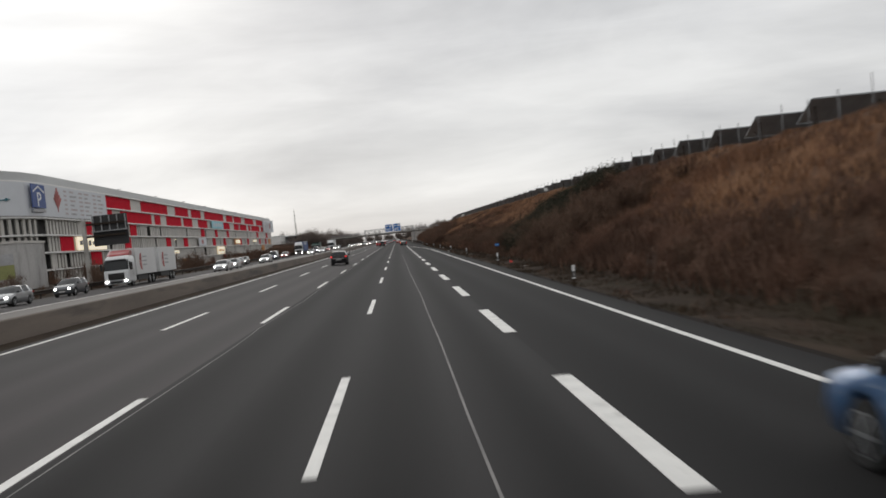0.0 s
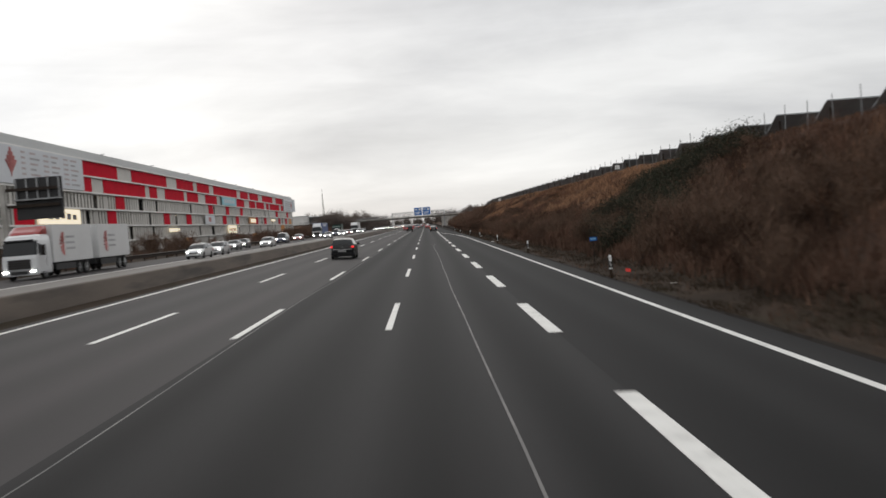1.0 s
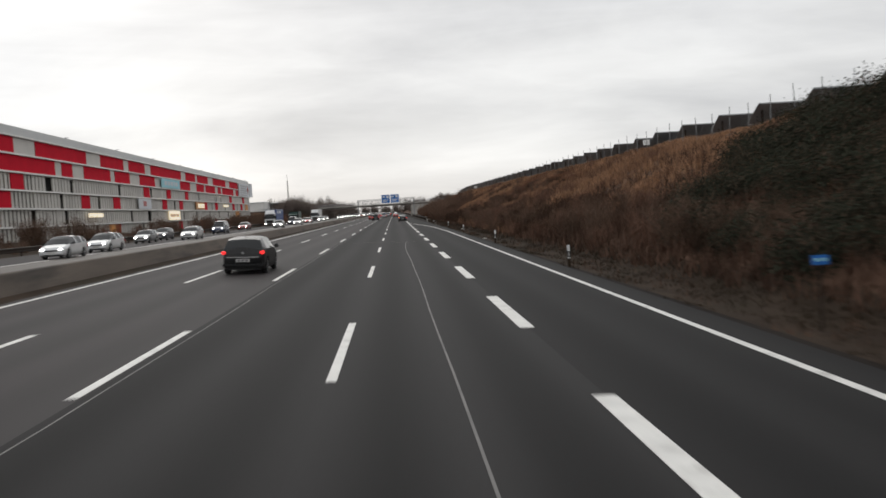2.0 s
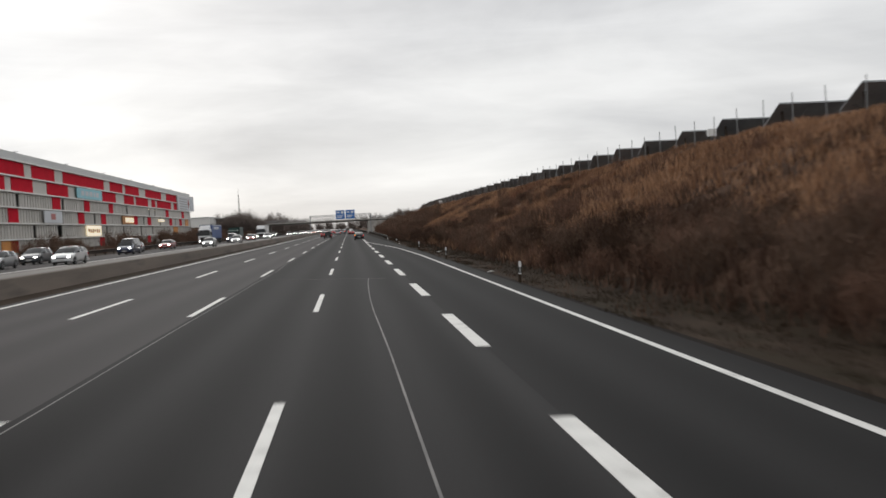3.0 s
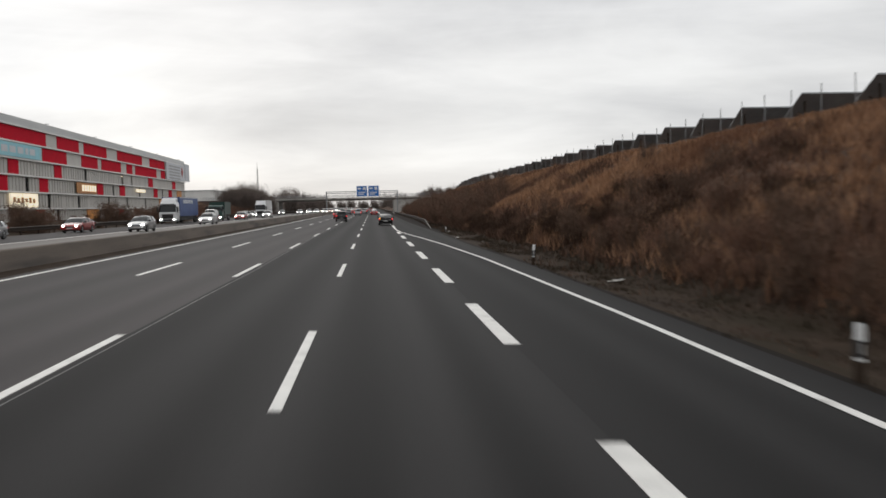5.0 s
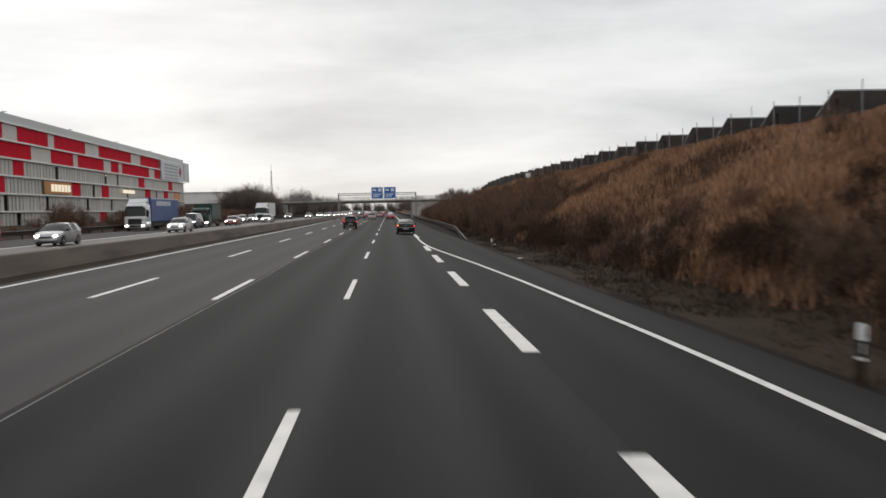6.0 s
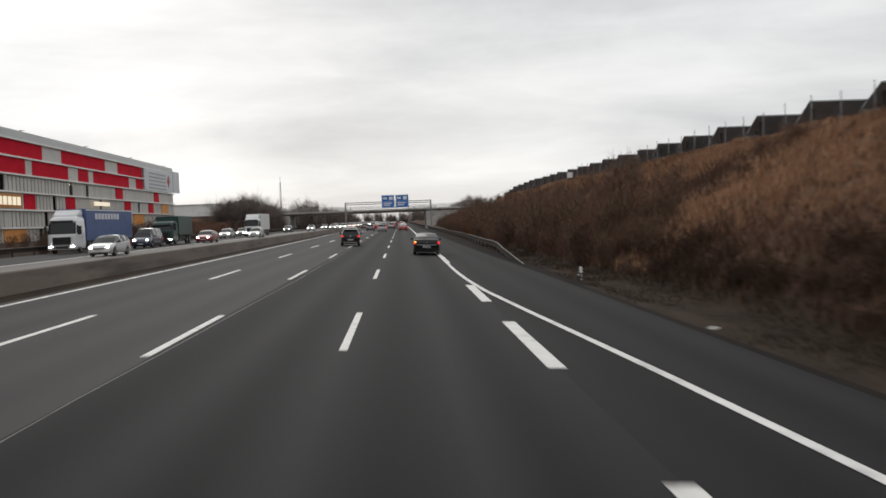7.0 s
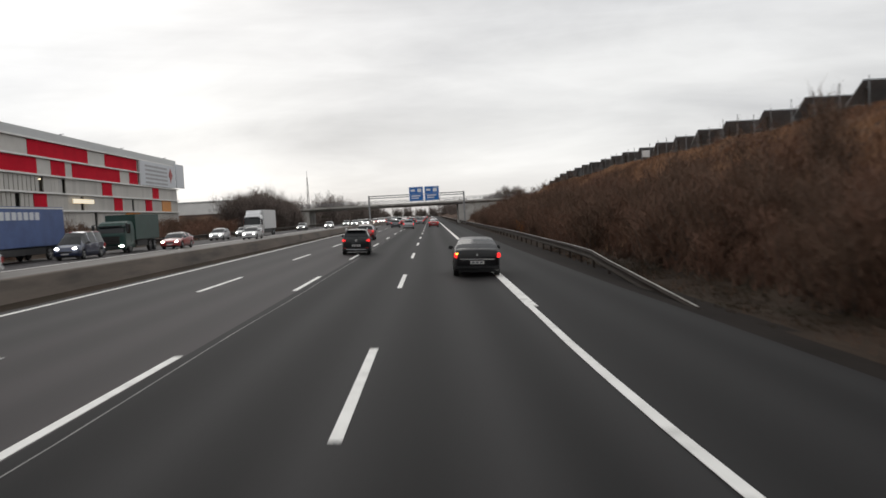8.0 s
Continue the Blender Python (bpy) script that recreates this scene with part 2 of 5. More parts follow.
TAIL_OFF = mat("tail_lamp_red", (0.35, 0.02, 0.02), 0.2, vary=0.1, coat=1.0)
AMBER = mat("indicator_lit", (1.0, 0.45, 0.05), 0.3, vary=0.0, emit=4.0)
HEAD = mat("head_lamp_lit", (1.0, 0.97, 0.9), 0.3, vary=0.0, emit=14.0)
PLATE = mat("number_plate", (0.44, 0.43, 0.42), 0.5, vary=0.05, scale=5)
PLATE_BAR = mat("plate_bar", (0.10, 0.10, 0.11), 0.5, vary=0.05)
TARP_BLUE = mat("blue_tarpaulin", (0.06, 0.10, 0.24), 0.55, vary=0.2, scale=0.8, fine=5)
TARP_WHITE = mat("white_box_body", (0.60, 0.60, 0.60), 0.5, vary=0.06, scale=0.5, fine=4)
TWIG = mat("bare_twigs", (0.134, 0.086, 0.062), 0.9, spec=0.1, vary=0.28, scale=0.8, island=True)
VINE = mat("dark_vine_stems", (0.051, 0.030, 0.020), 0.9, spec=0.1, vary=0.25, scale=0.6, island=True)
# lighter and greyer than TWIG: distance haze put into the tree colour
TWIG_HAZED = mat("hazed_tree_twigs", (0.165, 0.135, 0.120), 0.9, spec=0.1, vary=0.35, scale=0.8, island=True)
TWIG_RED = mat("reddish_twigs", (0.168, 0.096, 0.068), 0.9, spec=0.1, vary=0.3, scale=0.8, island=True)
STRAW = mat("dry_grass", (0.37, 0.215, 0.128), 0.95, spec=0.1, vary=0.2, scale=0.16, island=True, second=(0.20, 0.105, 0.064), mask=(0.09, 0.45, 0.65))
SEDGE = mat("brown_grass", (0.128, 0.076, 0.055), 0.95, spec=0.1, vary=0.2, scale=0.2, island=True, second=(0.058, 0.036, 0.027), mask=(0.15, 0.45, 0.7))
TURF = mat("dull_turf", (0.046, 0.035, 0.024), 0.95, spec=0.1, vary=0.15, scale=0.3, island=True)
BRAMBLE = mat("bramble_leaves", (0.036, 0.041, 0.028), 0.95, spec=0.08, vary=0.25, scale=0.5, island=True, second=(0.036, 0.027, 0.020), mask=(0.5, 0.5, 0.7))
BARK = mat("bark", (0.06, 0.048, 0.04), 0.9, vary=0.35, scale=3, bump=0.5)
GREEN_TANK = mat("dark_green_paint", (0.012, 0.045, 0.036), 0.45, vary=0.2, scale=2)
# weak emission added to brighten the marker plate, which is no lamp
GLOW_RED = mat("red_marker_glow", (0.7, 0.03, 0.02), 0.3, vary=0.0, emit=0.12)

# ---- small mesh tools ----


def part(name, bm, material, parent=None, label="", smooth=False):
    """Links a bmesh as one mesh object under a thing or part."""
    me = bpy.data.meshes.new(name)
    if smooth:
        for f in bm.faces:
            f.smooth = True
    bm.normal_update()
    bm.to_mesh(me)
    bm.free()
    me.materials.append(material)
    ob = new(name, me)
    if parent is not None:
        ob.parent = parent
    if label:
        ob["label"] = label
    return ob


def box(bm, x0, x1, y0, y1, z0, z1):
    v = [bm.verts.new(p) for p in ((x0, y0, z0), (x1, y0, z0), (x1, y1, z0), (x0, y1, z0), (x0, y0, z1), (x1, y0, z1), (x1, y1, z1), (x0, y1, z1))]
    for q in ((0, 3, 2, 1), (4, 5, 6, 7), (0, 1, 5, 4), (1, 2, 6, 5), (2, 3, 7, 6), (3, 0, 4, 7)):
        bm.faces.new([v[i] for i in q])
    return v


def boxed(name, dims, material, parent=None, label="", bevel=0.0):
    bm = bmesh.new()
    box(bm, *dims)
    if bevel:
        bmesh.ops.bevel(bm, geom=bm.edges[:], offset=bevel, segments=2, affect="EDGES")
    return part(name, bm, material, parent, label)


def tube(bm, a, b, r0, r1=None, sides=8, caps=True):
    a, b = Vector(a), Vector(b)
    r1 = r0 if r1 is None else r1
    m = (b - a).to_track_quat("Z", "Y").to_matrix()
    rings = []
    for p, r in ((a, r0), (b, r1)):
        rings.append([bm.verts.new(p + m @ Vector((r * math.cos(k * math.tau / sides), r * math.sin(k * math.tau / sides), 0))) for k in range(sides)])
    for k in range(sides):
        bm.faces.new((rings[0][k], rings[0][(k + 1) % sides], rings[1][(k + 1) % sides], rings[1][k]))
    if caps:
        bm.faces.new(rings[0][::-1])
        bm.faces.new(rings[1])


def extrude_profile(bm, profile, ys, offset=lambda y: (0.0, 0.0)):
    """A closed profile of (x, z) pairs carried along y."""
    rings = []
    for y in ys:
        dx, dz = offset(y)
        rings.append([bm.verts.new((x + dx, y, z + dz)) for x, z in profile])
    k = len(profile)
    for a, b in zip(rings, rings[1:]):
        for i in range(k):
            bm.faces.new((a[i], a[(i + 1) % k], b[(i + 1) % k], b[i]))
    bm.faces.new(rings[0])
    bm.faces.new(rings[-1][::-1])
    bmesh.ops.recalc_face_normals(bm, faces=bm.faces[:])


def lerp(points, v):
    """Piecewise linear value at v through (v, value) pairs."""
    if v <= points[0][0]:
        return points[0][1]
    for (a, p), (b, q) in zip(points, points[1:]):
        if v <= b:
            return p + (q - p) * (v - a) / (b - a)
    return points[-1][1]


# ---- ground, roads and markings ----
FALL = math.tan(radians(2.6))   # the near carriageway falls to the right
ONCOMING = 0.5                   # level of the opposite carriageway


def road_z(x):
    return -x * FALL


CREST = [(-200, 4.5), (-20, 5.3), (30, 5.9), (60, 6.3), (85, 6.5), (105, 6.5), (200, 6.75), (300, 6.95), (330, 6.8), (372, 4.9), (410, 4.6), (700, 4.0)]


# right edge of the asphalt along y
EDGE = [(-150, 7.78), (146, 7.8), (163, 7.45), (197, 7.35), (212, 7.05), (240, 6.8), (900, 6.8)]


def ground_z(x, y):
    crest = lerp(CREST, y)
    z = lerp([(-4000, 1.0), (-60, 1.2), (-40, 1.2), (-31.5, 0.35), (-30.5, 0.42), (-11.5, 0.42), (-10.5, road_z(-10.5) - 0.06), (8.2, road_z(8.2) - 0.06), (9.0, -0.52), (10.2, -0.45), (12.5, crest * 0.13), (25.0, crest), (29, crest + 0.1), (160, crest + 0.2), (600, 2.0), (4000, 1.0)], x)
    if 10.2 < x < 40 and -150 < y < 420:
        z += (noise.noise((x * 0.22, y * 0.16, 3.0)) * (0.6 if x < 22 else 0.3) + noise.noise((x * 0.7, y * 0.6, 8.0)) * 0.2) * min(1.0, (x - 10.2) / 3)
    return z


def build_ground():
    xs = [-4000, -1500, -600, -250, -120, -80, -60, -50, -44, -40, -36, -33, -31.5, -30.5, -22, -11.5, -10.5, -6, 0, 5, 6.6, 7.1, 7.5, 7.85, 8.2, 8.6, 9.0, 9.6, 10.2]
    x = 10.2
    while x < 30:
        x += 0.75
        xs.append(x)
    xs += [34, 40, 60, 100, 160, 300, 600, 1500, 4000]
    ys = [-1500, -400, -150, -80, -40]
    y = -40
    while y < 420:
        y += 1.5
        ys.append(y)
    ys += [440, 480, 540, 620, 700, 900, 1300, 2000, 3200, 4500]
    verts = [(a, b, ground_z(a, b)) for b in ys for a in xs]
    w = len(xs)
    faces = [(j * w + i, j * w + i + 1, (j + 1) * w + i + 1, (j + 1) * w + i) for j in range(len(ys) - 1) for i in range(w - 1)]
    me = bpy.data.meshes.new("ground")
    me.from_pydata(verts, [], faces)
    me.polygons.foreach_set("use_smooth", [True] * len(faces))
    me.materials.append(EARTH)
    me.materials.append(VERGE)
    me.materials.append(DIRT)
    for p in me.polygons:
        if p.center.x < 11.0:
            p.material_index = 2 if 5.5 < p.center.x < lerp(EDGE, p.center.y) + lerp([(185, 0.5), (230, 2.3)], p.center.y) else 1
    return tagged(new("ground", me), "brown winter earth and grass bank beside the motorway", "ground", kind="structure")


build_ground()


def strip(name, x0, x1, y0, y1, level, thick, material, parent=None, label="", step=30.0):
    """A slab lying on a sloped deck: level(x) is its underside's height."""
    bm = bmesh.new()
    ys = [y0 + (y1 - y0) * k / max(1, round((y1 - y0) / step)) for k in range(max(1, round((y1 - y0) / step)) + 1)]
    prof = [(x0, level(x0)), (x1, level(x1)), (x1, level(x1) + thick), (x0, level(x0) + thick)]
    extrude_profile(bm, prof, ys)
    return part(name, bm, material, parent, label)


LINE_A, LINE_B, LINE_C, LINE_D, LINE_L, LINE_R = 0.0, -3.30, -6.34, 3.53, -9.46, 6.83
under = lambda x: road_z(x) - 0.08
top_of = lambda x: road_z(x) + 0.001
road = strip("road", -3.2, 3.56, -150, 900, under, 0.08, ASPHALT)
tagged(road, "dark grey asphalt motorway lanes with white markings", "road", kind="structure")
bm = bmesh.new()
rings = []
for k in range(211):
    y = -150 + 5 * k
    e = lerp(EDGE, y) + 0.05 * noise.noise((y * 0.3, 0.0, 2.0))
    rings.append([bm.verts.new(p) for p in ((3.56, y, under(3.56)), (e, y, under(e)), (e, y, road_z(e)), (3.56, y, road_z(3.56)))])
for a, b in zip(rings, rings[1:]):
    for i in range(4):
        bm.faces.new((a[i], a[(i + 1) % 4], b[(i + 1) % 4], b[i]))
bm.faces.new(rings[0])
bm.faces.new(rings[-1])
bmesh.ops.recalc_face_normals(bm, faces=bm.faces[:])
road_entry = part("road", bm, ASPHALT_NEW)
tagged(road_entry, "newer darker asphalt of the entry lane and hard shoulder", "road", kind="structure")
road_old = strip("road", -10.2, -3.2, -150, 900, under, 0.08, ASPHALT_OLD)
tagged(road_old, "older slightly lighter asphalt fast lanes of the motorway", "road", kind="structure")
oncoming_outer = strip("road", -30.0, -22.25, -150, 900, lambda x: ONCOMING - 0.08, 0.079, ASPHALT_OLD)
tagged(oncoming_outer, "darker asphalt of the outer lane across the median", "road", kind="structure")
oncoming_road = strip("road", -22.25, -11.6, -150, 900, lambda x: ONCOMING - 0.08, 0.08, ASPHALT_FAR)
tagged(oncoming_road, "asphalt of the opposite carriageway, coloured pale for its grazing sheen", "road", kind="structure")


def dash_mesh(width, length):
    bm = bmesh.new()
    h = width / 2
    box(bm, -h, h, 0, length, 0.0, 0.006)
    for v in bm.verts:
        v.co.z -= v.co.x * FALL
    me = bpy.data.meshes.new("lane_dash")
    bm.to_mesh(me)
    bm.free()
    me.materials.append(PAINT)
    return me


def dashes(me, x, first, pitch, count, parent):
    for k in range(count):
        ob = new("lane_dash", me)
        ob.location = (x, first + pitch * k, top_of(x))
        ob.parent = parent


thin_dash, broad_dash = dash_mesh(0.15, 6.0), dash_mesh(0.30, 6.0)
dashes(thin_dash, LINE_A, -24.0, 18.0, 36, road)
dashes(thin_dash, LINE_B, -24.6, 18.0, 36, road_old)
dashes(thin_dash, LINE_C, -24.6, 18.0, 36, road_old)
dashes(broad_dash, LINE_D, -31.3, 12.0, 13, road)
for start in (124.7, 136.3, 148.2, 160.4, 172.2, 182.9):
    dashes(broad_dash, LINE_D, start, 12.0, 1, road)


def line_along(name, rows, width, parent, material=PAINT, lift=0.001, thick=0.006, level=road_z, step=3.0):
    """A painted line through (y, x) rows."""
    bm = bmesh.new()
    y0, y1 = rows[0][0], rows[-1][0]
    n = max(2, int((y1 - y0) / step))
    prev = None
    for k in range(n + 1):
        y = y0 + (y1 - y0) * k / n
        x = lerp(rows, y)
        ring = [bm.verts.new((a, y, level(a) + lift + b)) for a, b in ((x - width / 2, 0), (x + width / 2, 0), (x + width / 2, thick), (x - width / 2, thick))]
        if prev:
            for i in range(4):
                bm.faces.new((prev[i], prev[(i + 1) % 4], ring[(i + 1) % 4], ring[i]))
        prev = ring
    bmesh.ops.recalc_face_normals(bm, faces=bm.faces[:])
    return part(name, bm, material, parent)


line_along("edge_line", [(-150, LINE_L), (215, LINE_L), (300, -9.9), (900, -10.0)], 0.15, road_old)
line_along("edge_line", [(-150, LINE_R), (128, LINE_R), (149, 6.4), (162, 5.75), (172, 5.05), (180, 4.36), (186, 3.88), (190.8, 3.66), (197, 3.56), (204.4, 3.57)], 0.17, road, lift=0.009)
line_along("edge_line", [(204.4, 3.62), (225, 3.66), (900, 3.66)], 0.3, road, lift=0.009)
line_along("edge_line", [(-150, -22.0), (900, -22.0)], 0.2, oncoming_road, level=lambda x: ONCOMING)
CRACK = [(-60, 1.84), (23, 1.83), (34, 1.78), (69, 1.71), (86.8, 1.60), (93.7, 1.68), (98.6, 1.82)]
wob = [(y, lerp(CRACK, y) + 0.02 * math.sin(y * 0.11) + 0.012 * math.sin(y * 0.43)) for y in range(-60, 97, 4)] + [(98.6, 1.82)]
line_along("sealed_crack", wob, 0.034, road, SEAM, 0.001, 0.003, step=2.0)
SEAM_ROWS = [(-60, -3.06), (7, -3.06), (10, -3.14), (20, -3.0), (32, -3.11), (39, -3.17), (46, -3.03), (70, -3.08), (96, -3.05), (106, -2.98), (118, -3.11), (140, -3.06), (156, -3.11), (163, -3.07), (170, -3.16), (192, -2.96), (200, -2.99), (209, -2.95), (420, -3.05)]
wob2 = [(y, lerp(SEAM_ROWS, y) + 0.012 * math.sin(y * 0.37)) for y in range(-60, 420, 2)]
strip("sealed_crack", -2.9, 2.6, 98.57, 98.60, top_of, 0.003, SEAM, road)
line_along("sealed_crack", wob2, 0.022, road, SEAM, 0.001, 0.003, step=2.0)

# ---- median barrier ----
MEDIAN = [(-10.30, 0.36), (-10.33, 0.56), (-10.54, 1.16), (-10.58, 1.20), (-10.82, 1.20), (-10.94, 0.80), (-11.2, 0.60), (-11.25, 0.36)]
bm = bmesh.new()
extrude_profile(bm, MEDIAN, [-150 + 5 * k for k in range(211)])
barrier = tagged(part("median_barrier", bm, CONCRETE_DIRTY), "dirty brown concrete barrier between the two carriageways", "barrier", kind="structure")


# dirt and grit washed against the barrier's foot
bm = bmesh.new()
rings = []
for k in range(400):
    y = -40 + 1.6 * k
    e = -9.86 + 0.12 * noise.noise((y * 0.35, 3.0, 1.0)) + 0.06 * noise.noise((y * 1.3, 5.0, 1.0))
    rings.append([bm.verts.new(p) for p in ((-10.3, y, road_z(-10.2) + 0.002), (-10.3, y, road_z(-10.2) + 0.09), (-10.1, y, road_z(-10.1) + 0.03), (e, y, road_z(e) + 0.003))])
for a, b in zip(rings, rings[1:]):
    for i in range(3):
        bm.faces.new((a[i], a[i + 1], b[i + 1], b[i]))
bmesh.ops.recalc_face_normals(bm, faces=bm.faces[:])
part("gutter_dirt", bm, VERGE, road_old, "dark grit along the foot of the barrier")

# ---- guard rails ----
def guard_rail(name, rows, base, label, material=STEEL_DARK, gap=4.0, face=1):
    """W-profile steel rail on posts through (y, x) rows."""
    rail = tagged(new(name), label, "guard rail")
    bm = bmesh.new()
    prof = [(0, 0.36), (0.05, 0.42), (0.0, 0.50), (0.0, 0.60), (0.05, 0.67), (0, 0.75), (-0.03, 0.75), (-0.03, 0.36)]
    y0, y1 = rows[0][0], rows[-1][0]
    n = int((y1 - y0) / 4)
    ys = [y0 + (y1 - y0) * k / n for k in range(n + 1)]
    extrude_profile(bm, [(-face * a, b) for a, b in prof], ys, lambda y: (lerp(rows, y), base(lerp(rows, y), y)))
    part("rail_beam", bm, material, rail)
    # paler strip along the top of the beam
    bm = bmesh.new()
    extrude_profile(bm, [(-face * a, b) for a, b in ((-0.03, 0.752), (0.01, 0.752), (0.01, 0.775), (-0.03, 0.775))], ys, lambda y: (lerp(rows, y), base(lerp(rows, y), y)))
    part("rail_edge", bm, CONCRETE, rail, "pale top edge")
    post = bmesh.new()
    box(post, -0.05, 0.05, -0.03, 0.03, -0.3, 0.72)
    me = bpy.data.meshes.new("rail_post")
    post.to_mesh(me)
    post.free()
    me.materials.append(material)
    for y in ys:
        x = lerp(rows, y) + face * 0.09
        ob = new("rail_post", me)
        ob.location = (x, y, base(x, y))
        ob.parent = rail
    return rail


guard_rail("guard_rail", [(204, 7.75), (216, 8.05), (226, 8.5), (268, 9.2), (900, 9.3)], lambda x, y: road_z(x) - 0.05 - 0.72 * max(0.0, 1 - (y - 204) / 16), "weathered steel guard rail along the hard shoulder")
guard_rail("guard_rail", [(-120, -30.6), (900, -30.6)], lambda x, y: 0.45, "dark steel guard rail beyond the opposite carriageway", face=-1)


# ---- delineator posts and small signs ----
def delineator():
    t = tagged(new("delineator_post"), "white plastic roadside post with a black band", "roadside post", "posts along the verge")
    bm = bmesh.new()
    prof = [(-0.06, -0.05), (0.06, -0.05), (0.05, 0.05), (-0.05, 0.05)]
    rings = []
    boxed("post_foot", (-0.055, 0.055, -0.045, 0.045, -0.3, 0.5), VERGE, t, "dirty lower half of the post")
    for z, s in ((0.5, 1), (0.72, 0.95), (0.98, 0.9), (1.05, 0.8)):
        rings.append([bm.verts.new((x * s, y * s, z)) for x, y in prof])
    for a, b in zip(rings, rings[1:]):
        for i in range(4):
            bm.faces.new((a[i], a[(i + 1) % 4], b[(i + 1) % 4], b[i]))
    bm.faces.new(rings[-1])
    part("post_body", bm, SIGN_WHITE, t)
    boxed("black_band", (-0.062, 0.062, -0.054, 0.054, 0.55, 0.80), PLASTIC, t, "black band")
    boxed("reflector", (-0.02, 0.02, -0.062, -0.052, 0.60, 0.76), PLATE, t, "small reflector")
    return t


first_post = delineator()
for k, (x, y, sink) in enumerate(((8.15, -6.3, 0.2), (8.15, 18.9, 0.2), (8.15, 43.9, 0.14), (8.15, 70.2, 0.16), (8.15, 95.2, 0.14), (8.15, 121.9, 0.18), (8.15, 146.2, 0.16), (8.5, 192.8, 0.5))):
    if k == 0:
        first_post.matrix_basis = pose(x, y, ground_z(x, y) - sink)
    else:
        copy_thing(first_post, pose(x, y, ground_z(x, y) - sink, 0, random.uniform(-3, 3), random.uniform(-8, 8)))

# ---- bank-top fence and solar rows ----
fence = tagged(new("fence"), "thin grey steel fence posts along the top of the bank", "fence")
bm = bmesh.new()
tube(bm, (0, 0, -0.4), (0, 0, 1.75), 0.028, sides=6)
post_mesh = bpy.data.meshes.new("post")
bm.to_mesh(post_mesh)
bm.free()
post_mesh.materials.append(STEEL)
fy = 18.0
while fy < 330:
    ob = new("post", post_mesh)
    ob.location = (24.8, fy, ground_z(24.8, fy))
    ob.rotation_euler = (0, radians(random.uniform(-2, 2)), 0)
    ob.parent = fence
    fy += 3.12


def solar_row(length):
    """A long tilted table of panels seen from behind; its high edge is at y = 0."""
    t = tagged(new("solar_panel_row"), "tilted row of dark solar panels on steel posts", "solar panels", "solar rows on the bank")
    n = int(length / 2.0)
    for k in range(n):
        bm = bmesh.new()
        x0, x1 = k * 2.0 + 0.01, k * 2.0 + 1.99
        vs = []
        for y, z in ((0, 1.75), (2.0, 0.55)):
            for x in (x0, x1):
                vs.append(bm.verts.new((x, y, z)))
                vs.append(bm.verts.new((x, y + 0.02, z + 0.045)))
        for q in ((0, 2, 6, 4), (1, 5, 7, 3), (0, 1, 3, 2), (4, 6, 7, 5), (0, 4, 5, 1), (2, 3, 7, 6)):
            bm.faces.new([vs[i] for i in q])
        part("panel", bm, PANEL_BACK, t)
    boxed("top_rail", (0, n * 2.0, -0.03, 0.03, 1.70, 1.79), PANEL_RIM, t, "bright metal edge")
    boxed("low_rail", (0, n * 2.0, 1.98, 2.03, 0.50, 0.58), PANEL_BACK, t)
    for k in range(int(n * 2 / 4) + 1):
        bm = bmesh.new()
        box(bm, k * 4 + 0.45, k * 4 + 0.55, 0.55, 0.65, -0.5, 1.36)
        tube(bm, (k * 4 + 0.5, 0.6, 0.4), (k * 4 + 0.5, 1.5, 0.83), 0.035, sides=5)
        part("support_post", bm, STEEL_DARK, t)
    return t


row0 = solar_row(22)
for k in range(45):
    y = 33.0 + 7.3 * k
    z = lerp([(30, 6.03), (320, 7.27), (340, 6.9), (372, 5.2)], y)
    m = pose(26.3 + random.uniform(-0.15, 0.15), y, z)
    if k == 0:
        row0.matrix_basis = m
    else:
        copy_thing(row0, m)

def control_box(label, x, y, w, h):
    t = tagged(new("control_box"), label, "box")
    z = ground_z(x, y)
    boxed("box_body", (x - w / 2, x + w / 2, y - 0.15, y + 0.15, z + 0.45, z + 0.45 + h), SIGN_WHITE, t, bevel=0.02)
    boxed("box_door", (x - w / 2 + 0.04, x + w / 2 - 0.04, y - 0.165, y - 0.152, z + 0.5, z + 0.4 + h), LEDGE, t)
    bm = bmesh.new()
    for s in (-1, 1):
        tube(bm, (x + s * w * 0.3, y, z - 0.3), (x + s * w * 0.3, y, z + 0.46), 0.03, sides=6)
    part("stand", bm, STEEL_DARK, t)
    return t


control_box("small white electrical cabinet on a stand among the panels", 25.1, 273.4, 0.8, 0.75)
control_box("small white electrical box on a stand at the crest", 25.1, 112.7, 0.55, 0.5)


def litter(x, y, size, turn):
    bm = bmesh.new()
    n = 5
    rnd = random.Random(int(y * 10))
    grid = [[bm.verts.new(((i / n - 0.5) * size, (j / n - 0.5) * size * 0.7, rnd.uniform(0.0, 0.22) * size)) for j in range(n + 1)] for i in range(n + 1)]
    for i in range(n):
        for j in range(n):
            bm.faces.new((grid[i][j], grid[i + 1][j], grid[i + 1][j + 1], grid[i][j + 1]))
    bmesh.ops.solidify(bm, geom=bm.faces[:], thickness=0.006)
    ob = tagged(part("litter", bm, LEDGE), "crumpled pale litter lying on the verge", "litter", "litter on the verge")
    ob.matrix_basis = pose(x, y, ground_z(x, y) + 0.015, 0, 0, turn)


for x, y, size, turn in ((9.5, 40.2, 0.22, 20), (8.25, 103.0, 0.42, 70), (9.4, 138.0, 0.5, 15), (8.0, 177.2, 0.3, 40), (9.05, 195.6, 0.35, 80)):
    litter(x, y, size, turn)

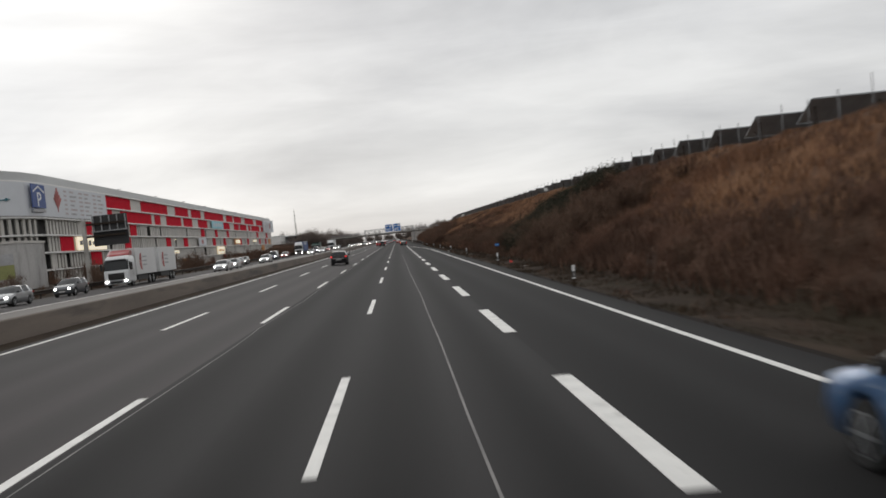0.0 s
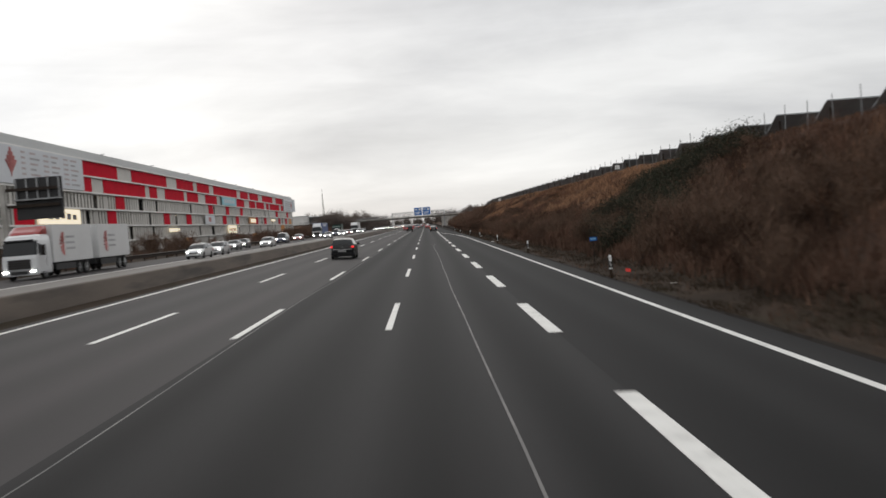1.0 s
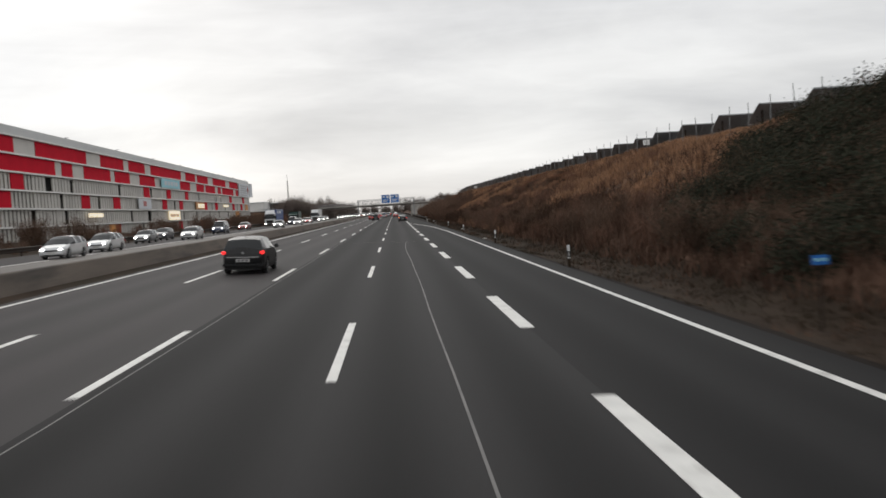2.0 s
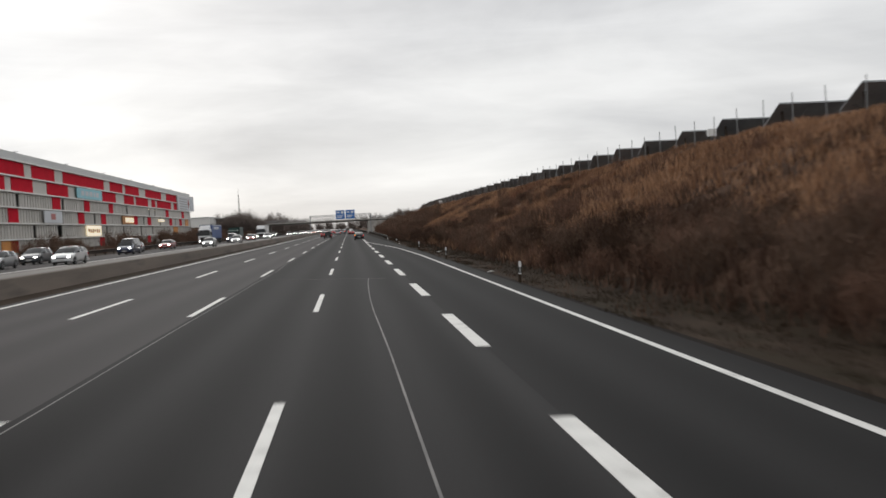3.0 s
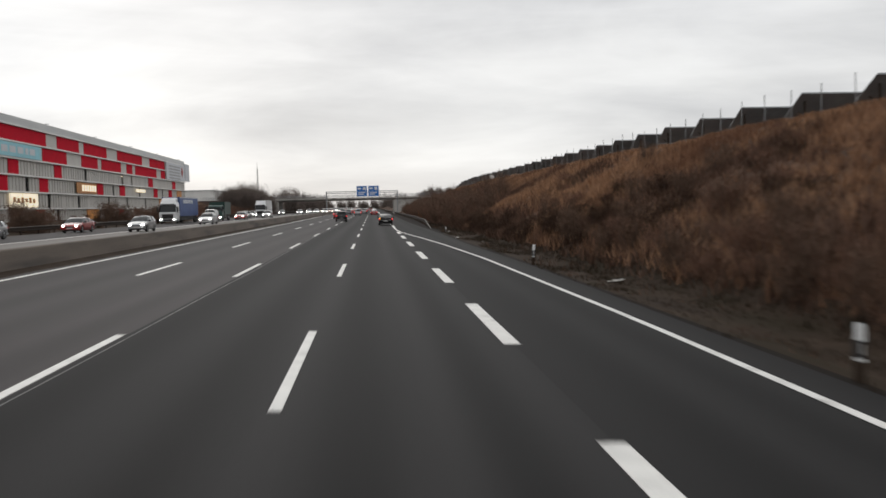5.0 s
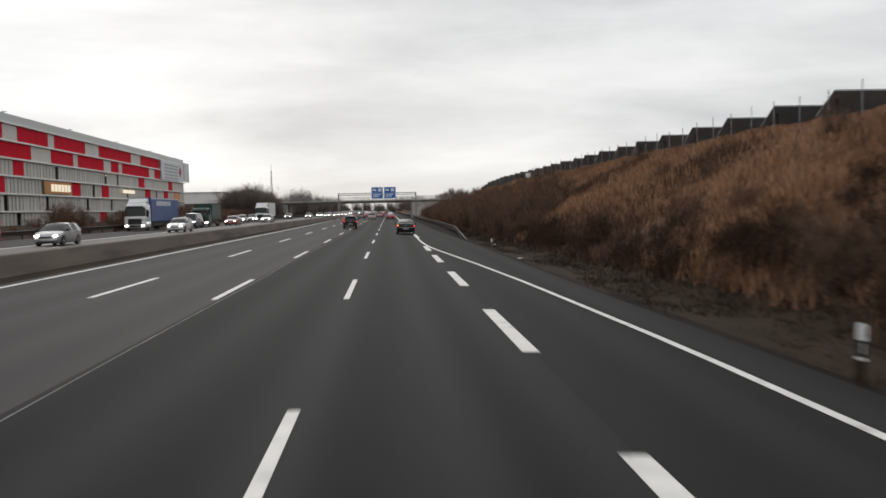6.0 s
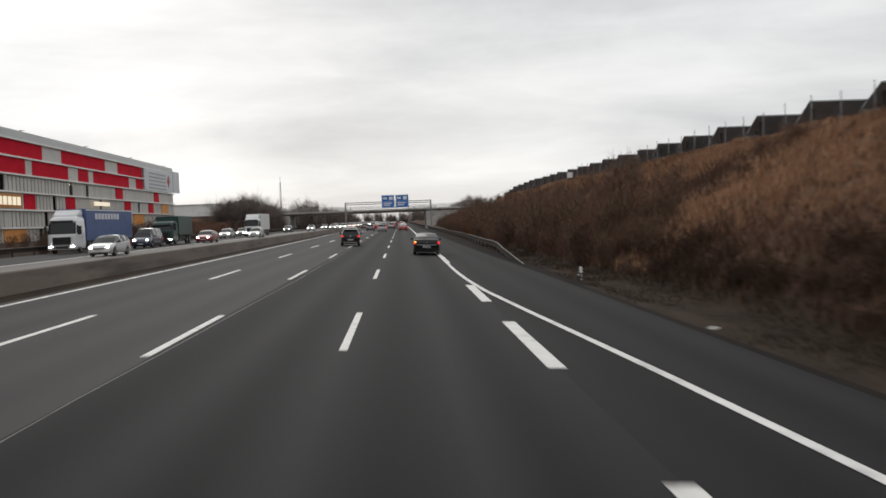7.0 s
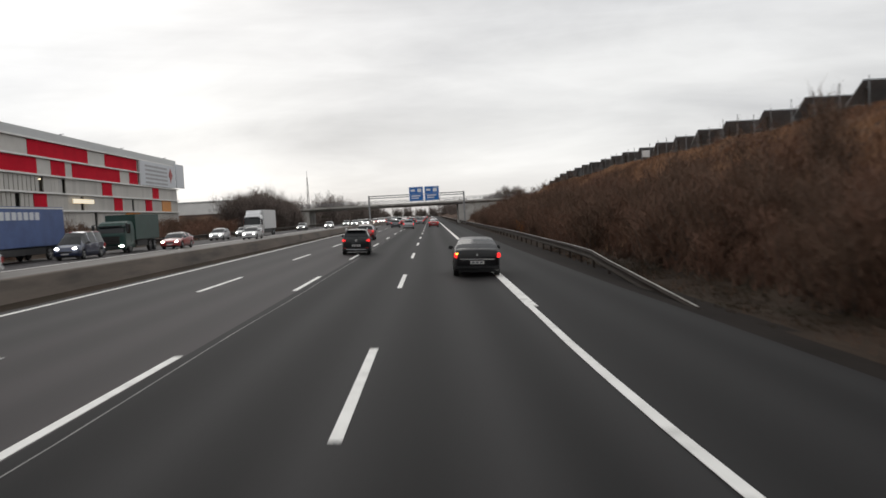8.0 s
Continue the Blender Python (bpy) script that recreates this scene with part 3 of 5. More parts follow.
# ---- sign cantilever over the opposite carriageway, seen from behind ----
vms = tagged(new("overhead_sign"), "dark steel back of an overhead sign on a cantilever post", "overhead sign")
boxed("post", (-34.4, -33.98, 81.2, 81.62, 0.4, 8.2), CONCRETE, vms, "pale grey steel post", bevel=0.04)
for zz in (6.3, 7.7):
    boxed("arm", (-33.9, -29.6, 81.3, 81.6, zz - 0.12, zz + 0.12), STEEL_DARK, vms)
boxed("sign_back", (-33.3, -29.4, 81.65, 81.95, 5.15, 8.65), PLASTIC, vms, "dark grey sign back with ribs", bevel=0.03)
for k in range(5):
    boxed("rib", (-33.2 + 0.9 * k, -33.08 + 0.9 * k, 81.5, 81.648, 6.9, 8.6), STEEL, vms, "pale steel rib")
boxed("shelf", (-33.3, -29.4, 81.1, 81.64, 6.75, 6.87), STEEL, vms)
# small red marker on the verge
marker = tagged(new("verge_marker"), "small red plastic marker on a short stake in the verge", "marker")
bm = bmesh.new()
tube(bm, (9.35, 46.1, -0.7), (9.35, 46.1, -0.3), 0.015, sides=6)
part("stake", bm, PLASTIC, marker)
bm = bmesh.new()
vs = [bm.verts.new(p) for p in ((9.25, 46.07, -0.39), (9.46, 46.07, -0.43), (9.48, 46.11, -0.30), (9.28, 46.11, -0.26))]
vs += [bm.verts.new(v.co + Vector((0.0, 0.025, 0.0))) for v in vs]
for q in ((0, 1, 2, 3), (7, 6, 5, 4), (0, 4, 5, 1), (1, 5, 6, 2), (2, 6, 7, 3), (3, 7, 4, 0)):
    bm.faces.new([vs[i] for i in q])
part("marker_plate", bm, GLOW_RED, marker, "red plate with a faint added glow")
# small blue kilometre plate at the foot of the bank
plate = tagged(new("kilometre_plate"), "small blue plate with white bars on a thin post", "road sign")
bm = bmesh.new()
tube(bm, (9.15, 51.9, -0.7), (9.15, 51.9, 0.75), 0.025, sides=8)
part("post", bm, STEEL_DARK, plate)
face = boxed("plate_face", (8.98, 9.32, 51.85, 51.87, 0.78, 0.97), SIGN_BLUE, plate, bevel=0.004)
for a, b in ((9.03, 9.12), (9.17, 9.27)):
    boxed("plate_bar", (a, b, 51.838, 51.848, 0.85, 0.91), CYAN, face)


# ---- shopping centre with car-park facade ----
def face_x(y):
    """The facade's line."""
    return -52.7 - (y - 166.0) * 0.0223


LEVELS = (16.4, 13.8, 11.2, 8.6, 5.95, 3.3, 0.7)
Y_END = 375.0
centre = tagged(new("shopping_centre"), "long flat-roofed shopping centre with red and grey panelled car-park facade", "building")


def facade_piece(name, y0, y1, z0, z1, material, proud=0.0, thick=0.12, label=""):
    bm = bmesh.new()
    a, b = face_x(y0) + proud, face_x(y1) + proud
    vs = []
    for x, y in ((a, y0), (b, y1)):
        for d in (0, -thick):
            for z in (z0, z1):
                vs.append(bm.verts.new((x + d, y, z)))
    for q in ((0, 1, 5, 4), (2, 6, 7, 3), (0, 2, 3, 1), (4, 5, 7, 6), (1, 3, 7, 5), (0, 4, 6, 2)):
        bm.faces.new([vs[i] for i in q])
    bmesh.ops.recalc_face_normals(bm, faces=bm.faces[:])
    return part(name, bm, material, centre, label)


# outline of the block with its rounded near corner
corner = []
for k in range(9):
    a = radians(90 * k / 8)
    corner.append((face_x(112) - 24 + 24 * math.cos(a), 112 - 24 * math.sin(a)))
outline = [(face_x(Y_END), Y_END)] + [(face_x(y), y) for y in (320, 250, 180)] + corner + [(-130, 88), (-130, Y_END)]


def block(name, pts, z0, z1, material, label="", inset=0.0):
    bm = bmesh.new()
    low = [bm.verts.new((x - (inset if x > -100 else 0), y, z0)) for x, y in pts]
    high = [bm.verts.new((x - (inset if x > -100 else 0), y, z1)) for x, y in pts]
    n = len(pts)
    for i in range(n):
        bm.faces.new((low[i], low[(i + 1) % n], high[(i + 1) % n], high[i]))
    bm.faces.new(high)
    bm.faces.new(low[::-1])
    bmesh.ops.recalc_face_normals(bm, faces=bm.faces[:])
    return part(name, bm, material, centre, label)


# one solid block, its dark colour stands for the shaded deck interiors
block("deck_core", outline, -0.5, 16.3, DARK_GAP, "solid core coloured dark for the shade of the decks behind the slats", inset=1.2)
block("roof_band", outline, 16.42, 17.8, ROOF_METAL, "grey metal roof edge", inset=-0.1)
bm = bmesh.new()
for y in range(152, 372, 27):
    box(bm, face_x(y) - 0.6, face_x(y) - 0.3, y, y + 0.25, 17.8, 18.05)
    box(bm, face_x(y) - 0.5, face_x(y) + 0.15, y + 0.05, y + 0.2, 18.02, 18.1)
part("roof_lamp", bm, STEEL, centre)

# floor ledges follow the outline
for z in LEVELS:
    bm = bmesh.new()
    pts = outline[:-2]
    ring = []
    for x, y in pts:
        ring.append([bm.verts.new((x + d, y, h)) for d, h in ((0.4, z - 0.13), (0.4, z + 0.12), (-1.3, z + 0.12), (-1.3, z - 0.13))])
    for a, b in zip(ring, ring[1:]):
        for i in range(4):
            bm.faces.new((a[i], a[(i + 1) % 4], b[(i + 1) % 4], b[i]))
    bm.faces.new(ring[0])
    bm.faces.new(ring[-1])
    bmesh.ops.recalc_face_normals(bm, faces=bm.faces[:])
    part("floor_ledge", bm, LEDGE, centre, "pale floor edge")

# coloured panels, row by row: y from, y to
ROW1 = [(141.5, 157.5), (165, 187), (194.7, 208.7), (212.3, 224.3), (229.2, 258.5), (263.8, 275.6), (278.5, 293.5), (301.5, 323.2), (331, 347.8)]
ROW2 = [(141.5, 145.2), (150.3, 172.2), (175, 179.8), (185.3, 199.8), (202.5, 212.4), (219.7, 232), (256.6, 268.5), (276.8, 287), (289.5, 304), (308.8, 313.8), (316.5, 338), (343.2, 348)]
ROW3 = [(128.8, 133.2), (155.6, 159.9), (222.2, 226.8), (242.3, 246.2), (261.9, 265.5), (329, 333.5), (357, 361)]
ROW4 = [(118.3, 123.8), (151.2, 155.2), (183.1, 187.2), (200.5, 204.8), (237.6, 241.8), (254.7, 258.6), (286, 290), (302.4, 306.6), (334.3, 338.5), (352, 356)]
ROW5 = [(131.4, 136.7)]
ROW6 = [(138, 143), (200.5, 204), (252.7, 256.5), (301, 305)]
for n_row, spans in enumerate((ROW1, ROW2, ROW3, ROW4, ROW5, ROW6)):
    z1, z0 = LEVELS[n_row] - 0.17, LEVELS[n_row + 1] + 0.15
    for a, b in spans:
        facade_piece("red_panel", a, b, z0, z1, RED_PANEL, 0.06)
for n_row, spans in ((0, ROW1), (1, ROW2)):
    z1, z0 = LEVELS[n_row] - 0.17, LEVELS[n_row + 1] + 0.15
    edges = [141.0] + [v for s in spans for v in s] + [349.0]
    for a, b in zip(edges[0::2], edges[1::2]):
        if b - a > 0.6:
            facade_piece("grey_panel", a + 0.05, b - 0.05, z0, z1, GREY_PANEL, 0.0)
for a, b, r in ((143.2, 151, 4), (197, 204, 5), (340, 348, 4), (278.8, 286.4, 5), (363, 369.4, 3)):
    facade_piece("orange_panel", a, b, LEVELS[r + 1] + 0.15, LEVELS[r] - 0.17, ORANGE, 0.06)
cyan = facade_piece("cyan_banner", 236.3, 254.8, 11.4, 13.55, CYAN, 0.5, label="pale cyan advertising banner")
for k, (a, b) in enumerate(((239, 241.2), (242, 244.2), (245, 247.2), (248, 249.2), (249.8, 252))):
    facade_piece("banner_print", a, b, 12.0, 13.0, BANNER, 0.52, 0.015)
# lit shop signs
for a, b, r in ((124.1, 138.3, 3), (241.5, 252.2, 4)):
    sign = facade_piece("lit_sign", a, b, LEVELS[r + 1] + 0.2, LEVELS[r] - 0.25, LIT_SIGN, 0.55, 0.25, "warm lit shop sign")
    zc = (LEVELS[r] + LEVELS[r + 1]) / 2
    w = b - a
    for j in range(6):
        facade_piece("sign_bar", a + w * (0.07 + 0.145 * j), a + w * (0.165 + 0.145 * j), zc - (0.45 if j % 3 else 0.3), zc + (0.3 if j % 2 else 0.45), PLATE_BAR if a < 200 else PRINT_WARM, 0.57, 0.015)
for a, b, r in ((216, 226, 3), (184.8, 192.4, 4), (315, 323.5, 3)):
    wide = r == 3 and a < 230
    z0, z1 = (LEVELS[r + 1] + 0.2, LEVELS[r] - 0.25) if wide else ((LEVELS[r] + LEVELS[r + 1]) / 2 - 0.1, (LEVELS[r] + LEVELS[r + 1]) / 2 + 0.6)
    facade_piece("shop_sign", a, b, z0, z1, BANNER if wide else LIT_SIGN, 0.5, 0.12, "pale shop sign")
    if wide:
        facade_piece("sign_bar", a + 3.5, a + 6, z0 + 0.6, z1 - 0.5, BANNER_RED, 0.52, 0.015)
amber = facade_piece("shop_sign", 272.4, 284.4, LEVELS[4] + 0.25, LEVELS[3] - 0.3, PRINT_WARM, 0.4, 0.12, "amber shop sign with lit letters")
for k in range(6):
    facade_piece("lit_letter", 275.2 + 1.5 * k, 276.3 + 1.5 * k, LEVELS[4] + 0.7, LEVELS[3] - 0.75, LIT_SIGN, 0.46, 0.05)
# banners at both ends: the far one over the grey corner, the near one with the parking sign
facade_piece("banner", 348.3, 372.4, 11.4, 16.3, BANNER, 0.5, 0.3, "white printed banner at the corner")
for k in range(5):
    z = 15.6 - k * 0.85
    facade_piece("banner_print", 351.5, 366.5, z - 0.42, z, BANNER_GREY, 0.52, 0.015)


def fan_emblem(y, z0, z1, w):
    """A fan of slim strokes."""
    x = face_x(y) + 0.53
    for k in range(7):
        u = (k - 3) / 3.0
        top_z = z1 - (z1 - z0) * 0.42 * abs(u)
        bm = bmesh.new()
        tube(bm, (x, y, z0 + (z1 - z0) * 0.12 * abs(u)), (x, y + u * w * 0.5, top_z), 0.05, 0.16, sides=5)
        part("emblem_stroke", bm, BANNER_RED, centre, "red printed stroke")


fan_emblem(368.8, 12.4, 15.6, 2.4)
facade_piece("corner_fin", 372.5, 378.4, 11.5, 16.9, BANNER, 0.9, 0.4)
facade_piece("banner", 114.5, 141, 11.4, 16.3, BANNER, 0.5, 0.3, "white banner with grey rows of print")
for k in range(6):
    z = 15.85 - k * 0.72
    for a in (120.6, 127.2, 133.9):
        facade_piece("banner_print", a, a + 1.1 + 0.5 * ((k * 3 + int(a)) % 3), z - 0.30, z - 0.02, PRINT_PINK, 0.52, 0.015)
        facade_piece("banner_print", a + 2.5, a + 4.2 + 0.6 * ((k * 2 + int(a)) % 3), z - 0.30, z - 0.02, BANNER_GREY if k % 2 else PRINT_PINK, 0.52, 0.015)
fan_emblem(117.6, 12.2, 16.0, 2.6)
# rounded banner with the parking sign
bm = bmesh.new()
ring = []
pts = [(face_x(114.5), 114.5)] + corner
for x, y in pts:
    n = Vector((x + 76, y - 112, 0)).normalized() if y < 112 else Vector((1, 0, 0))
    ring.append([bm.verts.new((x + n.x * d, y + n.y * d, z)) for d, z in ((0.5, 11.4), (0.5, 16.3), (0.3, 16.3), (0.3, 11.4))])
for a, b in zip(ring, ring[1:]):
    for i in range(4):
        bm.faces.new((a[i], a[(i + 1) % 4], b[(i + 1) % 4], b[i]))
bm.faces.new(ring[0])
bm.faces.new(ring[-1])
bmesh.ops.recalc_face_normals(bm, faces=bm.faces[:])
part("banner", bm, BANNER, centre, "pale blue-white wraparound banner")
facade_piece("parking_sign", 108.0, 112.8, 12.6, 16.1, NAVY, 0.62, 0.1, "blue parking sign with white letter P and roof")
facade_piece("print_bar", 108.2, 112.6, 12.0, 12.35, BANNER_GREY, 0.62, 0.1)
# round emblem with a number, an arrow and a bar of lettering on the wraparound banner
ORB = (face_x(112) - 24, 112)


def on_curve(deg, out, z):
    a = radians(deg)
    return Vector((ORB[0] + (24 + out) * math.cos(a), ORB[1] - (24 + out) * math.sin(a), z))


bm = bmesh.new()
for k in range(28):
    a0, a1 = (k * math.tau / 28, (k + 1) * math.tau / 28)
    tube(bm, on_curve(27.3 + 3.5 * math.cos(a0), 0.52, 14.75 + 1.3 * math.sin(a0)), on_curve(27.3 + 3.5 * math.cos(a1), 0.52, 14.75 + 1.3 * math.sin(a1)), 0.08, sides=5)
part("emblem_ring", bm, PRINT_TEAL, centre, "thin teal ring")
bm = bmesh.new()
for k in range(8):
    tube(bm, on_curve(36 - 2.0 * k, 0.54, 13.3 + 0.006 * k * k), on_curve(34 - 2.0 * k, 0.54, 13.3 + 0.006 * (k + 1) ** 2), 0.09, sides=5)
tube(bm, on_curve(20.2, 0.54, 13.69), on_curve(18.2, 0.54, 13.74), 0.26, 0.02, sides=6)
part("arrow", bm, PRINT_TEAL, centre, "teal arrow")
for d in (32.0, 29.6, 27.2, 24.8):
    bm = bmesh.new()
    box(bm, -0.02, 0.02, -0.36, 0.36, -0.34, 0.34)
    ob = part("print_bar", bm, PRINT_TEAL, centre)
    ob.matrix_basis = Matrix.Translation(on_curve(d, 0.53, 12.25)) @ Matrix.Rotation(-radians(d), 4, "Z")
five = bpy.data.curves.new("number", "FONT")
five.body, five.size, five.extrude, five.align_x = "5", 2.1, 0.02, "CENTER"
number = new("number", five)
number.data.materials.append(BANNER_RED)
number.parent = centre
number.matrix_basis = Matrix.Translation(on_curve(27.3, 0.54, 14.0)) @ Matrix.Rotation(-radians(27.3), 4, "Z") @ pose(0, 0, 0, 90, 0, 90)
txt = bpy.data.curves.new("letter", "FONT")
txt.body, txt.size, txt.extrude, txt.align_x = "P", 3.1, 0.02, "CENTER"
letter = new("letter", txt)
letter.data.materials.append(SIGN_WHITE)
letter.parent = centre
letter.matrix_basis = pose(face_x(110.4) + 0.65, 110.4, 12.8, 90, 0, 90)
bm = bmesh.new()
for a, b in ((108.5, 110.4), (110.4, 112.3)):
    za, zb = (15.05, 15.9) if a < 110 else (15.9, 15.05)
    vs = [bm.verts.new((face_x(112) + d, y, z)) for d in (0.66, 0.70) for y, z in ((a, za - 0.22), (b, zb - 0.22), (b, zb), (a, za))]
    for q in ((0, 1, 2, 3), (4, 7, 6, 5), (0, 4, 5, 1), (1, 5, 6, 2), (2, 6, 7, 3), (3, 7, 4, 0)):
        bm.faces.new([vs[i] for i in q])
part("print_bar", bm, SIGN_WHITE, centre, "white roof shape")

# vertical slats in front of the four lower decks
bm_data = ([], [])
# narrow dark openings left between the slats
SLOTS = {2: (147, 169.5, 179, 205, 229, 279, 305.5, 313.5), 3: (143.5, 174, 193, 228, 250, 298, 320, 345), 4: (121, 163, 176, 212, 226, 259, 275, 294, 308, 326, 345), 5: (128, 150, 161, 176, 191, 221, 263, 292, 312, 333)}
for n_row in range(2, 6):
    z1, z0 = LEVELS[n_row] - 0.17, LEVELS[n_row + 1] + 0.15
    y = 113.0 + 0.3 * n_row
    while y < Y_END - 0.5:
        if any(abs(y + 0.65 - s) < 0.66 for s in SLOTS[n_row]):
            y += 1.3
            continue
        solid = random.random() < (0.03 if y < (306 if n_row == 2 else 300) else 1.0)
        w = 1.28 if solid else 0.78 if y < 163 else 1.06
        x = face_x(y)
        k = len(bm_data[0])
        for yy in (y, y + w):
            for d in (-0.05, -0.23):
                for z in (z0, z1):
                    bm_data[0].append((face_x(yy) + d, yy, z))
        for q in ((0, 1, 5, 4), (2, 6, 7, 3), (0, 2, 3, 1), (4, 5, 7, 6)):
            bm_data[1].append([k + i for i in q])
        y += 1.3
for n_row in range(2, 6):
    z1, z0 = LEVELS[n_row] - 0.17, LEVELS[n_row + 1] + 0.15
    for i in range(26):
        a = radians(4 + 3.4 * i)
        cx, cy = face_x(112) - 24, 112
        k = len(bm_data[0])
        for da in (0, 0.024):
            for d in (23.95, 23.7):
                for z in (z0, z1):
                    bm_data[0].append((cx + d * math.cos(a + da), cy - d * math.sin(a + da), z))
        for q in ((0, 1, 5, 4), (2, 6, 7, 3), (0, 2, 3, 1), (4, 5, 7, 6)):
            bm_data[1].append([k + i for i in q])
me = bpy.data.meshes.new("slats")
me.from_pydata(bm_data[0], [], bm_data[1])
me.materials.append(SLAT)
slats = new("slats", me)
slats.parent = centre
tagged(slats, "grey vertical metal slats", kind="stuff")
bm = bmesh.new()
for k in range(34):
    y = random.uniform(118, 320)
    r = random.choice((2, 3, 4))
    x = face_x(y) - 1.1
    box(bm, x, x + 0.12, y, y + random.uniform(0.6, 1.2), LEVELS[r] - 0.55, LEVELS[r] - 0.4)
part("deck_lamp", bm, LAMP_WARM, centre, "small warm ceiling lamps")


# ---- low halls ----
def hall(label, x0, x1, y0, y1, z0, z1, material, band=None):
    t = tagged(new("hall"), label, "building")
    boxed("wall", (x0, x1, y0, y1, z0, z1), material, t)
    boxed("roof", (x0 - 0.3, x1 + 0.3, y0 - 0.3, y1 + 0.3, z1, z1 + 0.35), ROOF_METAL, t)
    if band:
        for k in range(band):
            a = x0 + (x1 - x0) * (k + 0.2) / band
            b = x0 + (x1 - x0) * (k + 0.75) / band
            boxed("window", (a, b, y0 - 0.05, y0 + 0.1, z1 - 1.9, z1 - 0.7), GLASS, t)
    return t


hall("low white hall with a flat roof beyond the shopping centre", -95, -68, 480, 530, 0.5, 11.0, LEDGE)
hall("dark flat-roofed hall with a bright corner lamp", -67.6, -59, 500, 540, 0.5, 10.6, DARK_GAP, 2)

low_hall = tagged(new("hall"), "pale grey stained low building beside the shopping centre", "building")
boxed("wall", (-66, -39.6, 76, 83.3, 0.5, 6.3), WALL_STAINED, low_hall)
boxed("roof", (-66, -39.5, 75.9, 83.4, 6.302, 6.55), GREY_PANEL, low_hall, "flat roof edge")
boxed("painted_patch", (-46.0, -39.9, 75.96, 75.99, 2.5, 4.0), MURAL, low_hall, "faded yellow-green wall patch")
boxed("grey_patch", (-46.0, -39.9, 75.96, 75.99, 4.02, 5.2), BANNER_GREY, low_hall, "dull grey wall patch")

# ---- overpass ----
bridge = tagged(new("overpass"), "concrete road bridge crossing the motorway", "bridge")
bm = bmesh.new()
prof = [(412, 4.75), (424, 4.75), (425, 5.3), (425, 5.75), (411, 5.75), (411, 5.3)]
rings = []
for x in (-60, -33, -10, 9, 30):
    rings.append([bm.verts.new((x, y, z)) for y, z in prof])
for a, b in zip(rings, rings[1:]):
    for i in range(6):
        bm.faces.new((a[i], a[(i + 1) % 6], b[(i + 1) % 6], b[i]))
bm.faces.new(rings[0])
bm.faces.new(rings[-1])
bmesh.ops.recalc_face_normals(bm, faces=bm.faces[:])
part("bridge_deck", bm, CONCRETE, bridge)
for x0, x1 in ((-44, -32.5), (9.0, 24)):
    boxed("abutment", (x0, x1, 411.6, 424.4, -1.5, 4.78), CONCRETE, bridge, bevel=0.05)
for yy in (411.2, 424.8):
    bm = bmesh.new()
    for z in (6.15, 6.5, 6.85):
        box(bm, -60, 30, yy - 0.03, yy + 0.03, z - 0.03, z + 0.03)
    for k in range(46):
        box(bm, -60 + 2 * k - 0.03, -60 + 2 * k + 0.03, yy - 0.03, yy + 0.03, 5.7, 6.88)
    part("railing", bm, STEEL, bridge)
for x0, x1 in ((-140, -44), (24, 140)):
    bm = bmesh.new()
    vs = [bm.verts.new(p) for p in ((x0, 398, 0), (x1, 398, 0), (x1, 438, 0), (x0, 438, 0), (x0, 411, 5.72), (x1, 411, 5.72), (x1, 425, 5.72), (x0, 425, 5.72))]
    for q in ((0, 3, 2, 1), (4, 5, 6, 7), (0, 1, 5, 4), (1, 2, 6, 5), (2, 3, 7, 6), (3, 0, 4, 7)):
        bm.faces.new([vs[i] for i in q])
    tagged(part("embankment", bm, EARTH), "grassy ramp embankment leading up to the bridge", "embankment", kind="structure")

# ---- sign gantry ----
gantry = tagged(new("sign_gantry"), "steel gantry over the lanes with two blue direction signs", "sign gantry")
GY = 390.0
for x, z in ((-14.1, 0.4), (9.75, -0.5)):
    boxed("leg", (x - 0.2, x + 0.2, GY - 0.2, GY + 0.2, z, 7.7), STEEL, gantry, bevel=0.03)
for z in (7.0, 7.55):
    boxed("crossbeam", (-13.88, 9.53, GY - 0.14, GY + 0.14, z - 0.1, z + 0.1), STEEL, gantry)
bm = bmesh.new()
for k in range(12):
    a = -13.8 + k * 1.94
    tube(bm, (a, GY, 7.0), (a + 0.97, GY, 7.55), 0.04, sides=5)
    tube(bm, (a + 0.97, GY, 7.55), (a + 1.94, GY, 7.0), 0.04, sides=5)
part("lattice", bm, STEEL, gantry)
for x0, x1 in ((-3.95, -0.4), (-0.05, 3.55)):
    s = boxed("sign_panel", (x0, x1, GY - 0.42, GY - 0.34, 5.8, 9.35), SIGN_BLUE, gantry, "blue direction sign with white borders and print")
    for dims in ((x0 + 0.06, x1 - 0.06, 9.2, 9.27), (x0 + 0.06, x1 - 0.06, 5.88, 5.95), (x0 + 0.06, x0 + 0.13, 5.88, 9.27), (x1 - 0.13, x1 - 0.06, 5.88, 9.27), (x0 + 0.13, x1 - 0.13, 7.55, 7.61)):
        boxed("sign_border", (dims[0], dims[1], GY - 0.45, GY - 0.421, dims[2], dims[3]), SIGN_WHITE, s)
    for a, b, c, d in ((0.4, 1.5, 8.2, 8.75), (2.1, 3.1, 8.0, 8.9), (0.5, 2.9, 6.95, 7.25), (0.5, 2.4, 6.4, 6.7)):
        boxed("print_bar", (x0 + a, x0 + b, GY - 0.45, GY - 0.421, c, d), SIGN_WHITE, s)

